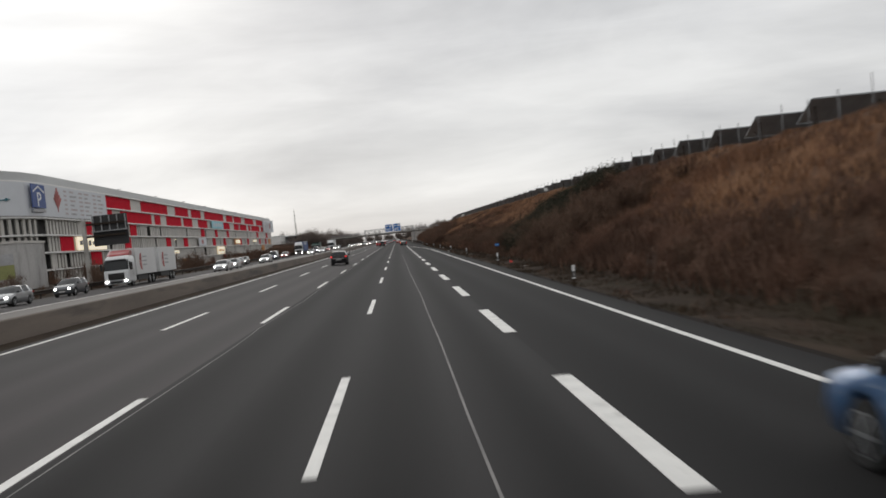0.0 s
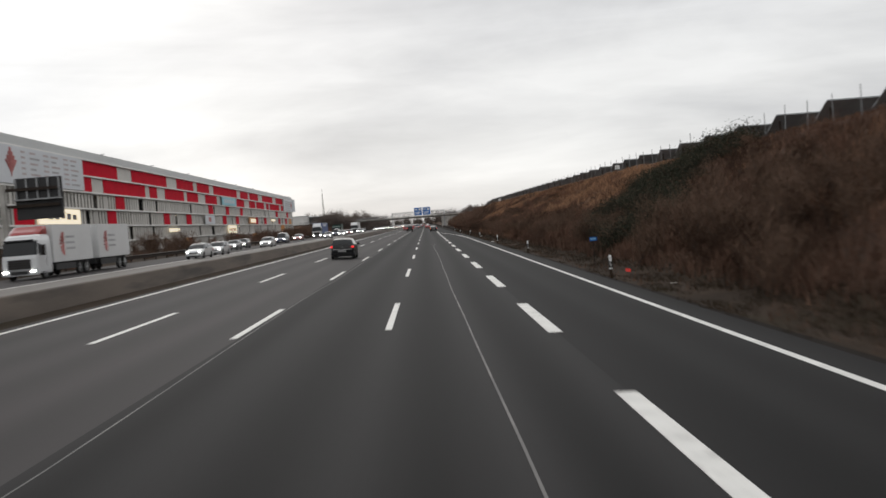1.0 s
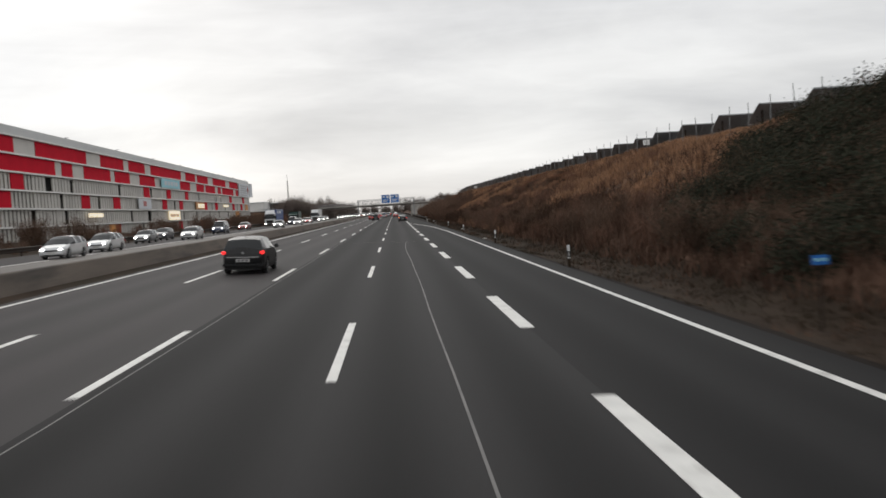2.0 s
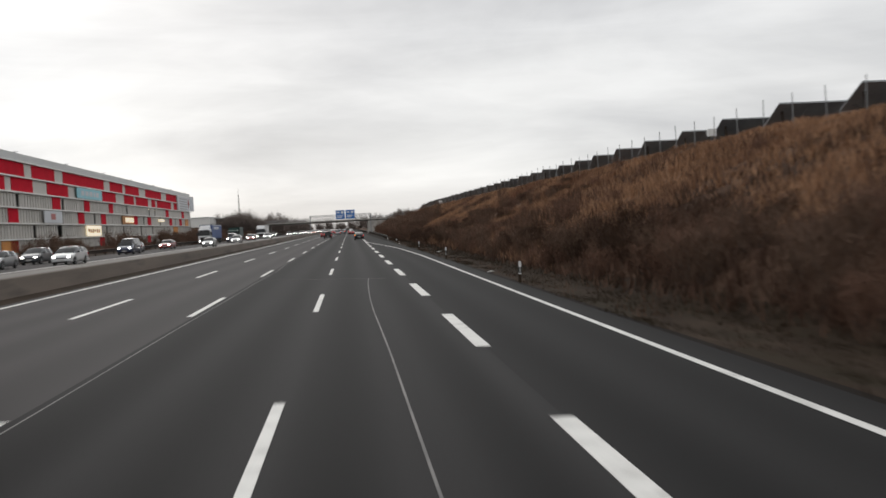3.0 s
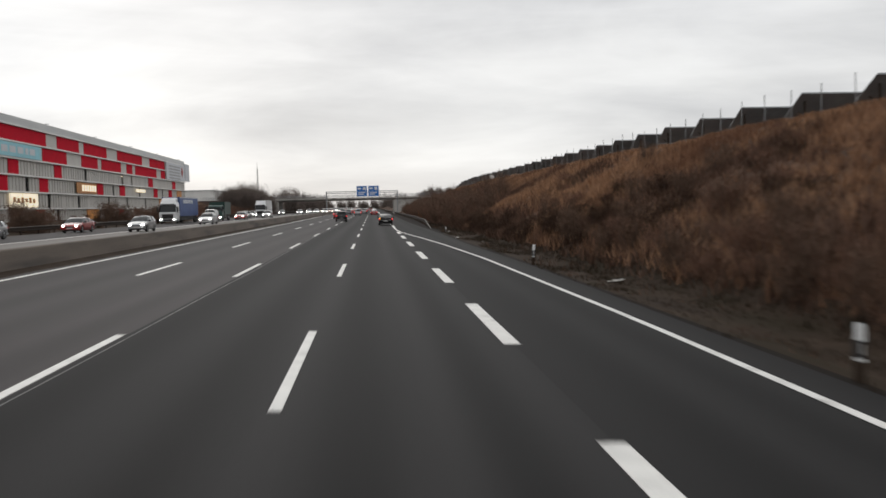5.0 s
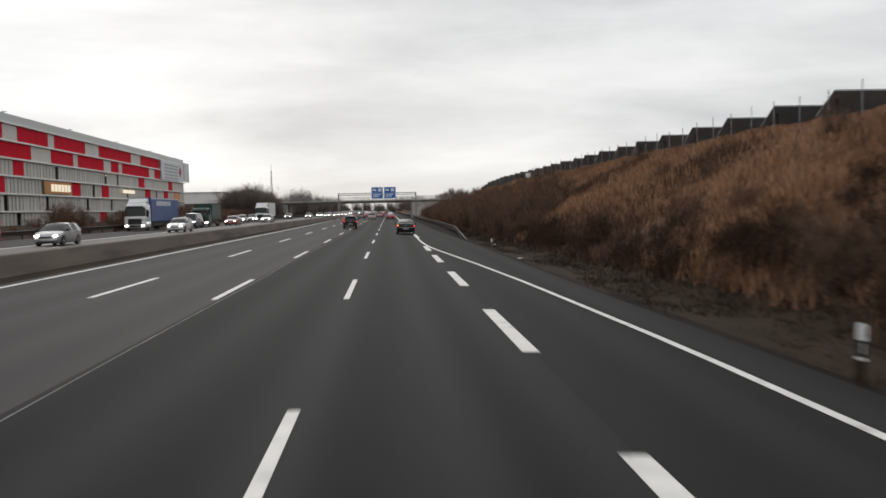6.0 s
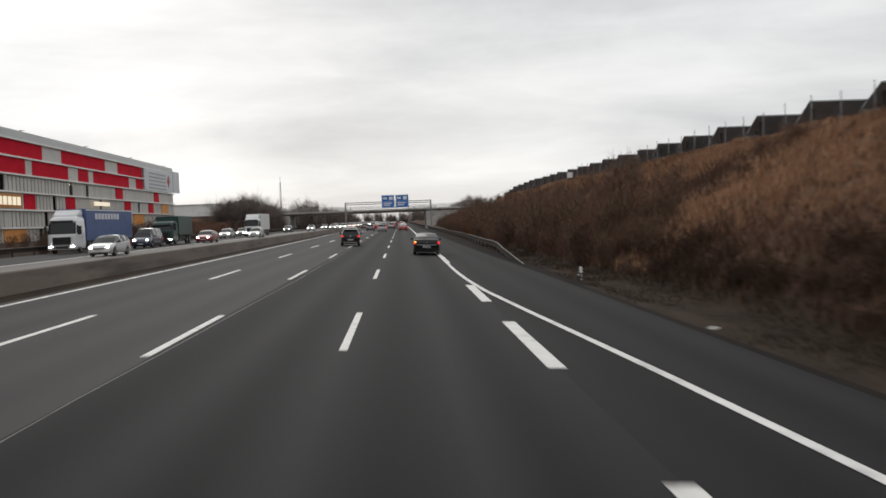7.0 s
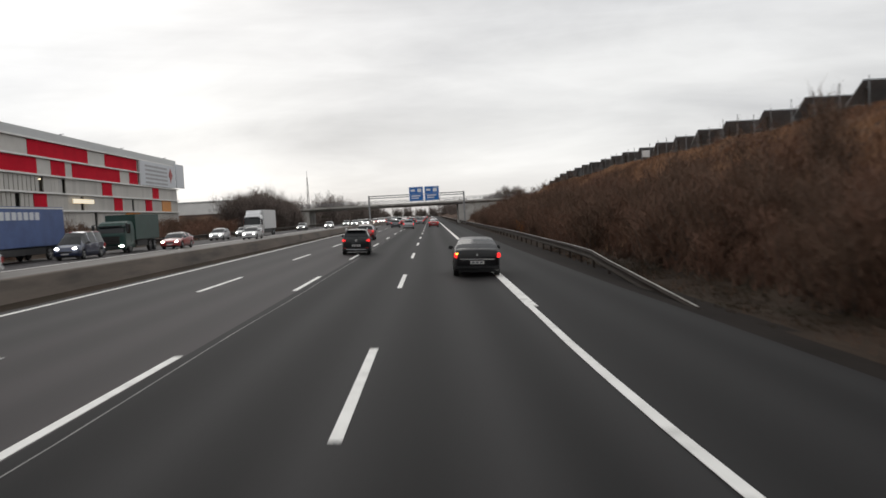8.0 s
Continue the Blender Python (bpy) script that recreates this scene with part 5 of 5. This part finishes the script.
    for a, b in spans:
        c = boxed(cargo_name, (-1.27, 1.27, b, a, 1.05, height), cargo, t, bevel=0.03)
        boxed("chassis", (-0.9, 0.9, b + 0.1, a, 0.6, 1.04), PLASTIC, t)
        if print_mat:
            for s in (-1, 1):
                disc = bmesh.new()
                for j in range(9):
                    u = radians(-80 + 20 * j)
                    d0, d1 = Vector((s * 1.276, a - 1.75, 2.35)), Vector((s * 1.278, a - 1.75 - s * 0.0 + 0.62 * math.cos(u), 2.35 + 0.85 * math.sin(u)))
                    tube(disc, d0, d1, 0.02, 0.085, sides=4)
                part("emblem", disc, print_mat, c, "red fan-shaped emblem")
                for k in range(3):
                    z = 2.0 + 0.42 * k
                    boxed("print_bar", (min(s * 1.272, s * 1.28), max(s * 1.272, s * 1.28), a - 3.6, a - 2.1, z - 0.1, z + 0.06), BANNER_GREY, c)
        if cargo is TARP_BLUE:
            for s in (-1, 1):
                for j in range(8):
                    u = a - 2.2 - 0.82 * j
                    boxed("print_bar", (min(s * 1.272, s * 1.28), max(s * 1.272, s * 1.28), u - 0.62, u, 2.95, 3.5), BANNER, c)
                boxed("hem", (min(s * 1.272, s * 1.285), max(s * 1.272, s * 1.285), b, a, 3.74, 3.86), TARP_WHITE, c)
        for w in (b + 1.2, b + 2.4):
            for s in (-1, 1):
                wheel(t, s * 1.1, w, 0.48, s)
        for s in (-1, 1):
            boxed("side_guard", (min(s * 1.2, s * 1.24), max(s * 1.2, s * 1.24), b + 3.2, a - 0.3, 0.5, 0.95), PLASTIC, t)
    for s in (-1, 1):
        wheel(t, s * 1.1, -1.2, 0.48, s)
    t.matrix_basis = m
    return t


def face_us(x, y):
    return pose(x, y, ONCOMING + 0.002, 0, 0, 180)


truck("white box lorry with a red roof deflector and a matching trailer", TARP_WHITE, "box_body", WHITE_PAINT, 6.8, 3.75, face_us(-26.5, 67.5), True, BANNER_RED, RED_PAINT)
truck("white lorry with a blue tarpaulin trailer", TARP_BLUE, "tarpaulin_body", WHITE_PAINT, 12.5, 3.9, face_us(-28.3, 232.0), False, None, WHITE_PAINT)
truck("dark green flatbed lorry with an open frame body", GREEN_TANK, "frame_body", GREEN_TANK, 6.0, 3.2, face_us(-25.2, 251.0))
truck("white lorry with a grey box body", TARP_WHITE, "box_body", WHITE_PAINT, 9.0, 3.8, face_us(-24.2, 300.0), False, None, WHITE_PAINT)

# ---- plants ----


def twig_shrub(name, label, height, spread, stems, twigs, material, seed, leaf=None, leaves=0, thick=1.0):
    """A bare shrub: tapered stems and many fine twigs; leaves adds small leaf blades."""
    rnd = random.Random(seed)
    verts, faces = [], []

    def blade(p, d, length, width):
        side = Vector((rnd.uniform(-1, 1), rnd.uniform(-1, 1), rnd.uniform(-0.3, 0.3))).normalized() * width
        k = len(verts)
        q = p + d * length
        verts.extend((tuple(p - side), tuple(p + side), tuple(q)))
        faces.append((k, k + 1, k + 2))

    t = tagged(new(name), label, "shrub")
    bm = bmesh.new()
    tips = []
    for s in range(stems):
        a = rnd.uniform(0, math.tau)
        p = Vector((0.25 * spread * rnd.uniform(-1, 1), 0.25 * spread * rnd.uniform(-1, 1), -0.1))
        d = Vector((math.cos(a) * rnd.uniform(0.1, 0.7), math.sin(a) * rnd.uniform(0.1, 0.7), 1.0)).normalized()
        r = 0.035 * height / 3
        ln = height * rnd.uniform(0.55, 1.0) / 4
        for k in range(4):
            q = p + d * ln
            tube(bm, p, q, r, r * 0.65, sides=4, caps=False)
            tips.append((p.copy(), q.copy()))
            p, r = q, r * 0.65
            d = (d + Vector((rnd.uniform(-0.3, 0.3), rnd.uniform(-0.3, 0.3), rnd.uniform(-0.15, 0.2)))).normalized()
    tagged(part("stem_tangle", bm, BARK, t), kind="stuff")
    for k in range(twigs):
        a, b = rnd.choice(tips)
        p = a.lerp(b, rnd.random()) + Vector((rnd.gauss(0, 1), rnd.gauss(0, 1), rnd.gauss(0, 0.6))) * spread * 0.10
        d = Vector((rnd.gauss(0, 0.45), rnd.gauss(0, 0.45), rnd.uniform(0.35, 1.0))).normalized()
        blade(p, d, rnd.uniform(0.3, 0.85) * height / 3, rnd.uniform(0.008, 0.02) * thick)
    me2 = bpy.data.meshes.new("twigs")
    me2.from_pydata(verts, [], faces)
    me2.materials.append(material)
    twig_ob = tagged(new("twig_tangle", me2), kind="stuff")
    twig_ob.parent = t
    if leaves:
        verts, faces = [], []
        for k in range(leaves):
            a, b = rnd.choice(tips)
            p = a.lerp(b, rnd.random()) + Vector((rnd.gauss(0, 1), rnd.gauss(0, 1), rnd.gauss(0, 0.7))) * spread * 0.13
            d = Vector((rnd.gauss(0, 1), rnd.gauss(0, 1), rnd.gauss(0, 0.6))).normalized()
            e = d.cross(Vector((rnd.gauss(0, 1), rnd.gauss(0, 1), rnd.gauss(0, 1)))).normalized()
            w = rnd.uniform(0.028, 0.065)
            k0 = len(verts)
            verts.extend((tuple(p - d * w), tuple(p + e * w * 0.7), tuple(p + d * w), tuple(p - e * w * 0.7)))
            faces.append((k0, k0 + 1, k0 + 2, k0 + 3))
        me3 = bpy.data.meshes.new("leaves")
        me3.from_pydata(verts, [], faces)
        me3.materials.append(leaf)
        leaf_ob = tagged(new("foliage", me3), kind="stuff")
        leaf_ob.parent = t
    return t


bare = [twig_shrub("shrub", "bare brown winter shrub on the bank", 2.6, 2.4, 12, 1800, TWIG, 11, thick=0.8),
        twig_shrub("shrub", "bare reddish-brown winter shrub on the bank", 2.2, 2.6, 12, 1800, TWIG_RED, 12, thick=0.8),
        twig_shrub("shrub", "low tangled bare shrub on the bank", 1.6, 2.8, 11, 1500, TWIG_RED, 13, thick=0.8)]
vine = twig_shrub("shrub", "low dark red-brown vine tangle on the bank", 1.5, 2.6, 12, 1700, VINE, 14, thick=0.9)
tagged(vine, group="shrubs on the bank")
green = [twig_shrub("shrub", "dark green bramble thicket on the bank", 1.5, 3.2, 10, 500, TWIG, 21, BRAMBLE, 3600),
         twig_shrub("shrub", "dark green bramble mound on the bank", 1.2, 3.6, 10, 400, TWIG, 22, BRAMBLE, 3600)]
# tall and far trees take the twig colour with haze mixed in
tall = [twig_shrub("tree", "bare dark tree in a roadside copse", 7.5, 5.5, 20, 4800, TWIG_HAZED, 31, thick=2.2),
        twig_shrub("tree", "bare brown tree in a roadside copse", 6.0, 6.0, 20, 4800, TWIG_HAZED, 32, thick=2.2)]
# coarser kinds for what grows joined or far away
rough = [twig_shrub("shrub", "bare shrub", 2.6, 2.4, 7, 1050, TWIG, 51, thick=1.0), twig_shrub("shrub", "bare shrub", 2.2, 2.6, 7, 1050, TWIG_RED, 52, thick=1.0)]
rough_vine = twig_shrub("shrub", "vine tangle", 1.5, 2.6, 7, 1050, VINE, 53, thick=1.1)
sparse = [twig_shrub("shrub", "bare shrub", 2.4, 2.4, 6, 700, TWIG, 54, thick=1.8), twig_shrub("shrub", "bare shrub", 1.9, 2.7, 6, 700, TWIG_RED, 55, thick=1.6)]
far_tree = [twig_shrub("tree", "bare tree", 7.5, 5.5, 12, 1500, TWIG_HAZED, 56, thick=4.2), twig_shrub("tree", "bare tree", 6.0, 6.0, 12, 1500, TWIG_HAZED, 57, thick=4.2)]
for o in bare + green:
    tagged(o, group="shrubs on the bank")
for o in tall:
    tagged(o, category="tree", group="roadside copse")
used = set()


def plant(src, x, y, size, sink=0.05):
    m = pose(x, y, ground_z(x, y) - sink, 0, 0, random.uniform(0, 360))
    if src.name not in used:
        used.add(src.name)
        src.matrix_basis = m
        o = src
    else:
        o = copy_thing(src, m)
    o.scale = (size, size, size)
    return o


def thicket(name, label, category, sources, spots):
    """Many far or tangled plants joined into one mesh for each material."""
    data = {}
    for src, x, y, size in spots:
        m = pose(x, y, ground_z(x, y) - 0.05, 0, 0, random.uniform(0, 360)) @ Matrix.Diagonal((size, size, size, 1))
        rot = np.array(m)
        for child in src.children:
            me5 = child.data
            co = np.empty(len(me5.vertices) * 3)
            me5.vertices.foreach_get("co", co)
            co = co.reshape(-1, 3) @ rot[:3, :3].T + rot[:3, 3]
            rows = data.setdefault(me5.materials[0].name, [[], [], 0])
            rows[1].extend([[i + rows[2] for i in p.vertices] for p in me5.polygons])
            rows[0].append(co)
            rows[2] += len(co)
    top = tagged(new(name), label, category, kind="stuff")
    for key, (cos, faces, n) in data.items():
        me6 = bpy.data.meshes.new(name)
        me6.from_pydata(np.concatenate(cos).tolist(), [], faces)
        me6.materials.append(bpy.data.materials[key])
        ob = tagged(new("growth", me6), kind="stuff")
        ob.parent = top
    return top


random.seed(5)
rusty = twig_shrub("shrub", "low shrub with rusty orange leaves behind the guard rail", 1.5, 1.8, 8, 300, TWIG_RED, 41, RUST_LEAF, 900)
plant(rusty, 11.0, 268.0, 1.0)
copy_thing(rusty, pose(11.3, 262.5, ground_z(11.3, 262.5) - 0.05, 0, 0, 70))
# thicket at the foot of the bank, dense from y = 160 on
for k in range(120):
    y = random.uniform(195, 330)
    x = 10.6 + abs(random.gauss(0, 1)) * 2.2
    plant(random.choice(bare[:2]), x, y, random.uniform(0.8, 1.35) * (0.7 if y < 201 else 1.0))
# scattered growth on the slope
plant(vine, 11.6, 64.0, 0.9)
for k in range(60):
    plant(random.choice(bare[1:]), random.uniform(11, 24), random.uniform(0, 330), random.uniform(0.45, 0.8))
for k in range(55):
    plant(random.choice((vine, bare[0], bare[2])), random.uniform(12, 23), random.uniform(118, 182), random.uniform(0.35, 0.75))
# foot of the slope, first part
for k in range(60):
    plant(random.choice(bare), 10.4 + abs(random.gauss(0, 1)) * 1.6, random.uniform(5, 150), random.uniform(0.45, 0.8))
# brambles, low on the bank first and then up to its crest
for k in range(76):
    x = random.uniform(11.6, 24.4)
    y = random.uniform(52, 69) + (x - 12) * 1.35
    plant(random.choice(green), x, y, random.uniform(0.7, 1.1) * (0.7 if x > 22.5 else 1.0), 0.15)
for x, y, size in ((23.6, 68.5, 1.15), (24.3, 71.5, 1.25), (23.2, 72.5, 1.2), (24.2, 75.0, 1.1), (23.8, 78.5, 1.0)):
    plant(random.choice(green), x, y, size, 0.1)
tangle = [(random.choice(rough), random.uniform(10.8, 23), random.uniform(328, 408), random.uniform(0.5, 0.85)) for k in range(90)]
tangle += [(random.choice(rough), 11.2 + abs(random.gauss(0, 1)) * 2.6, random.uniform(196, 330), random.uniform(0.8, 1.3)) for k in range(100)]
for k in range(190):
    x, y = 11.0 + abs(random.gauss(0, 1)) * 4.2, random.uniform(35, 78)
    if y < 51 + (x - 12) * 1.35 and x < 22.5:
        tangle.append((random.choice((rough[0], rough_vine, rough_vine)), x, y, random.uniform(0.6, 1.0)))
tangle += [(rough_vine, 10.9 + abs(random.gauss(0, 1)) * 1.8, random.uniform(84, 114), random.uniform(0.6, 1.0)) for k in range(40)]
tangle += [(rough_vine, 10.9 + abs(random.gauss(0, 1)) * 2.0, random.uniform(142, 160), random.uniform(0.6, 1.0)) for k in range(28)]
tangle += [(rough_vine, 11.0 + abs(random.gauss(0, 1)) * 1.8, random.uniform(197, 320), random.uniform(0.8, 1.3)) for k in range(60)]
tangle += [(rough_vine, 10.8 + abs(random.gauss(0, 1)) * 0.9, random.uniform(158, 198), random.uniform(0.45, 0.8)) for k in range(40)]
tangle += [(random.choice(rough), 10.8 + abs(random.gauss(0, 1)) * 1.2, random.uniform(72, 160), random.uniform(0.45, 0.8)) for k in range(55)]
thicket("thicket", "tangled bare brown undergrowth along the foot of the bank", "undergrowth", rough, tangle)
hedge = [(random.choice(sparse), random.uniform(-48, -32.8), random.uniform(60, 380), random.uniform(0.6, 1.2)) for k in range(70)]
hedge += [(random.choice(sparse), random.uniform(-36.5, -32.4), random.uniform(46, 380), random.uniform(0.35, 0.6)) for k in range(170)]
hedge += [(rough[0], -35 + random.gauss(0, 1.5), c + random.gauss(0, 2.2), random.uniform(0.9, 1.4)) for c in (84, 128, 166, 197, 232, 262) for k in range(7)]
thicket("hedge", "bare brown hedge growth before the shopping centre", "hedge", sparse, hedge)
# copse beyond the shopping centre and by the bridge
for k in range(34):
    plant(random.choice(tall), random.uniform(-43, -32.6), random.uniform(366, 406), random.uniform(0.75, 1.1))
scrub = [(random.choice(sparse), random.uniform(-54, -33), random.uniform(285, 385), random.uniform(1.0, 1.7)) for k in range(80)]
thicket("scrub", "bare brown scrub between the hedge and the bridge", "scrub", bare, scrub)
for x, y, size in ((21.5, 428, 0.85), (24.5, 431, 0.7), (27.5, 429, 0.8), (-36.5, 386, 1.25), (-39.5, 382, 1.3), (-42, 390, 1.2), (-45, 386, 1.05)):
    plant(random.choice(tall), x, y, size)
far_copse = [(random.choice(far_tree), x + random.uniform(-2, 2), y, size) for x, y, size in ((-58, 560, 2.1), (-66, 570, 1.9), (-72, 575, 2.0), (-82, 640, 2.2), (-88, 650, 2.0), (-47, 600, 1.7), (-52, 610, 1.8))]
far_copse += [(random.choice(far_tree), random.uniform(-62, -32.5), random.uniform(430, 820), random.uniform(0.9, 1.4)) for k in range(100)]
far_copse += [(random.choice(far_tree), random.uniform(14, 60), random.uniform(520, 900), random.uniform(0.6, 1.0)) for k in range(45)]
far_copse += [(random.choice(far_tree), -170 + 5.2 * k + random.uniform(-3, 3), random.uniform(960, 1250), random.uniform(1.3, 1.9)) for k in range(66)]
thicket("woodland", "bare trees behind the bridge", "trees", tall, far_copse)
for src in (*rough, rough_vine, *sparse, *far_tree):
    for o in (*src.children, src):
        bpy.data.objects.remove(o)


def tufts(name, label, count, area, size, material, seed, keep=lambda x, y: 1.0, wide=1.0, blades=4):
    """Loose dry grass blades as one mesh; keep(x, y) is the chance that a tuft grows there."""
    rnd = np.random.default_rng(seed)
    spots = []
    for x, y, chance in zip(rnd.uniform(area[0], area[1], count), rnd.uniform(area[2], area[3], count), rnd.random(count)):
        if chance <= keep(x, y):
            n = noise.noise((x * 0.15, y * 0.15, 1.0))
            spots.append((x, y, ground_z(x, y), (1 + 0.6 * n) * (0.5 if x > 23.5 else 1.0)))
    base = np.repeat(np.array(spots), blades, axis=0)
    m = len(base)
    hgt = size * (0.6 + 0.7 * rnd.random(m)) * base[:, 3]
    a = rnd.uniform(0, math.tau, m)
    lean = rnd.uniform(0.15, 0.85, m) * hgt
    dx, dy = np.cos(a), np.sin(a)
    w = (0.018 + 0.022 * rnd.random(m)) * wide
    ox, oy = rnd.normal(0, 0.12, m), rnd.normal(0, 0.12, m)
    x, y, z = base[:, 0] + ox, base[:, 1] + oy, base[:, 2]
    tri = np.stack([np.stack([x - dy * w, y + dx * w, z - 0.08], 1), np.stack([x + dy * w, y - dx * w, z - 0.08], 1), np.stack([x + dx * lean, y + dy * lean, z + hgt], 1)], 1)
    me4 = bpy.data.meshes.new(name)
    me4.from_pydata(tri.reshape(-1, 3).tolist(), [], np.arange(3 * m).reshape(-1, 3).tolist())
    me4.materials.append(material)
    return tagged(new(name, me4), label, "grass", kind="stuff")


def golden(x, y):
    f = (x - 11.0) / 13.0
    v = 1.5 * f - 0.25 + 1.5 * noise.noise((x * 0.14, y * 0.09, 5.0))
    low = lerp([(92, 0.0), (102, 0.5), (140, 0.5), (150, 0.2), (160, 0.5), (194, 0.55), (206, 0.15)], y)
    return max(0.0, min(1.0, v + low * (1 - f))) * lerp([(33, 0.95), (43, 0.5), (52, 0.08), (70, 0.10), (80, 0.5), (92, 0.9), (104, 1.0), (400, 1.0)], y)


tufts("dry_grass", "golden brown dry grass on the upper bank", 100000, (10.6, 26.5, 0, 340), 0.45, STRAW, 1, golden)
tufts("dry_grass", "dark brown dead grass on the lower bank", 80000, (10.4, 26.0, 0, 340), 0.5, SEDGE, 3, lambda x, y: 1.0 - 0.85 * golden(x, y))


def verge_cover(x, y):
    """Thicker towards the bank and in ragged patches along the asphalt."""
    edge = lerp(EDGE, y) + lerp([(185, 0.25), (230, 2.0)], y)
    if x < edge:
        return 0.0
    lip = max(0.0, 1 - (x - edge) / 0.35)
    patch = noise.noise((x * 0.9, y * 0.35, 6.0)) + 0.5 * noise.noise((x * 2.1, y * 1.3, 2.0))
    return max(0.0, min(1.0, 0.35 + 1.1 * patch + 0.35 * (x - 9.0) + 0.35 * lip))


tufts("verge_grass", "short dull brown grass along the verge", 42000, (7.9, 11.3, -10, 240), 0.085, TURF, 2, verge_cover, wide=0.8, blades=3)
tufts("verge_grass", "sparse dead stalks along the verge", 5000, (8.3, 11.2, -10, 240), 0.24, SEDGE, 4, lambda x, y: 0.25 + noise.noise((x * 0.7, y * 0.25, 4.0)), wide=0.45, blades=3)
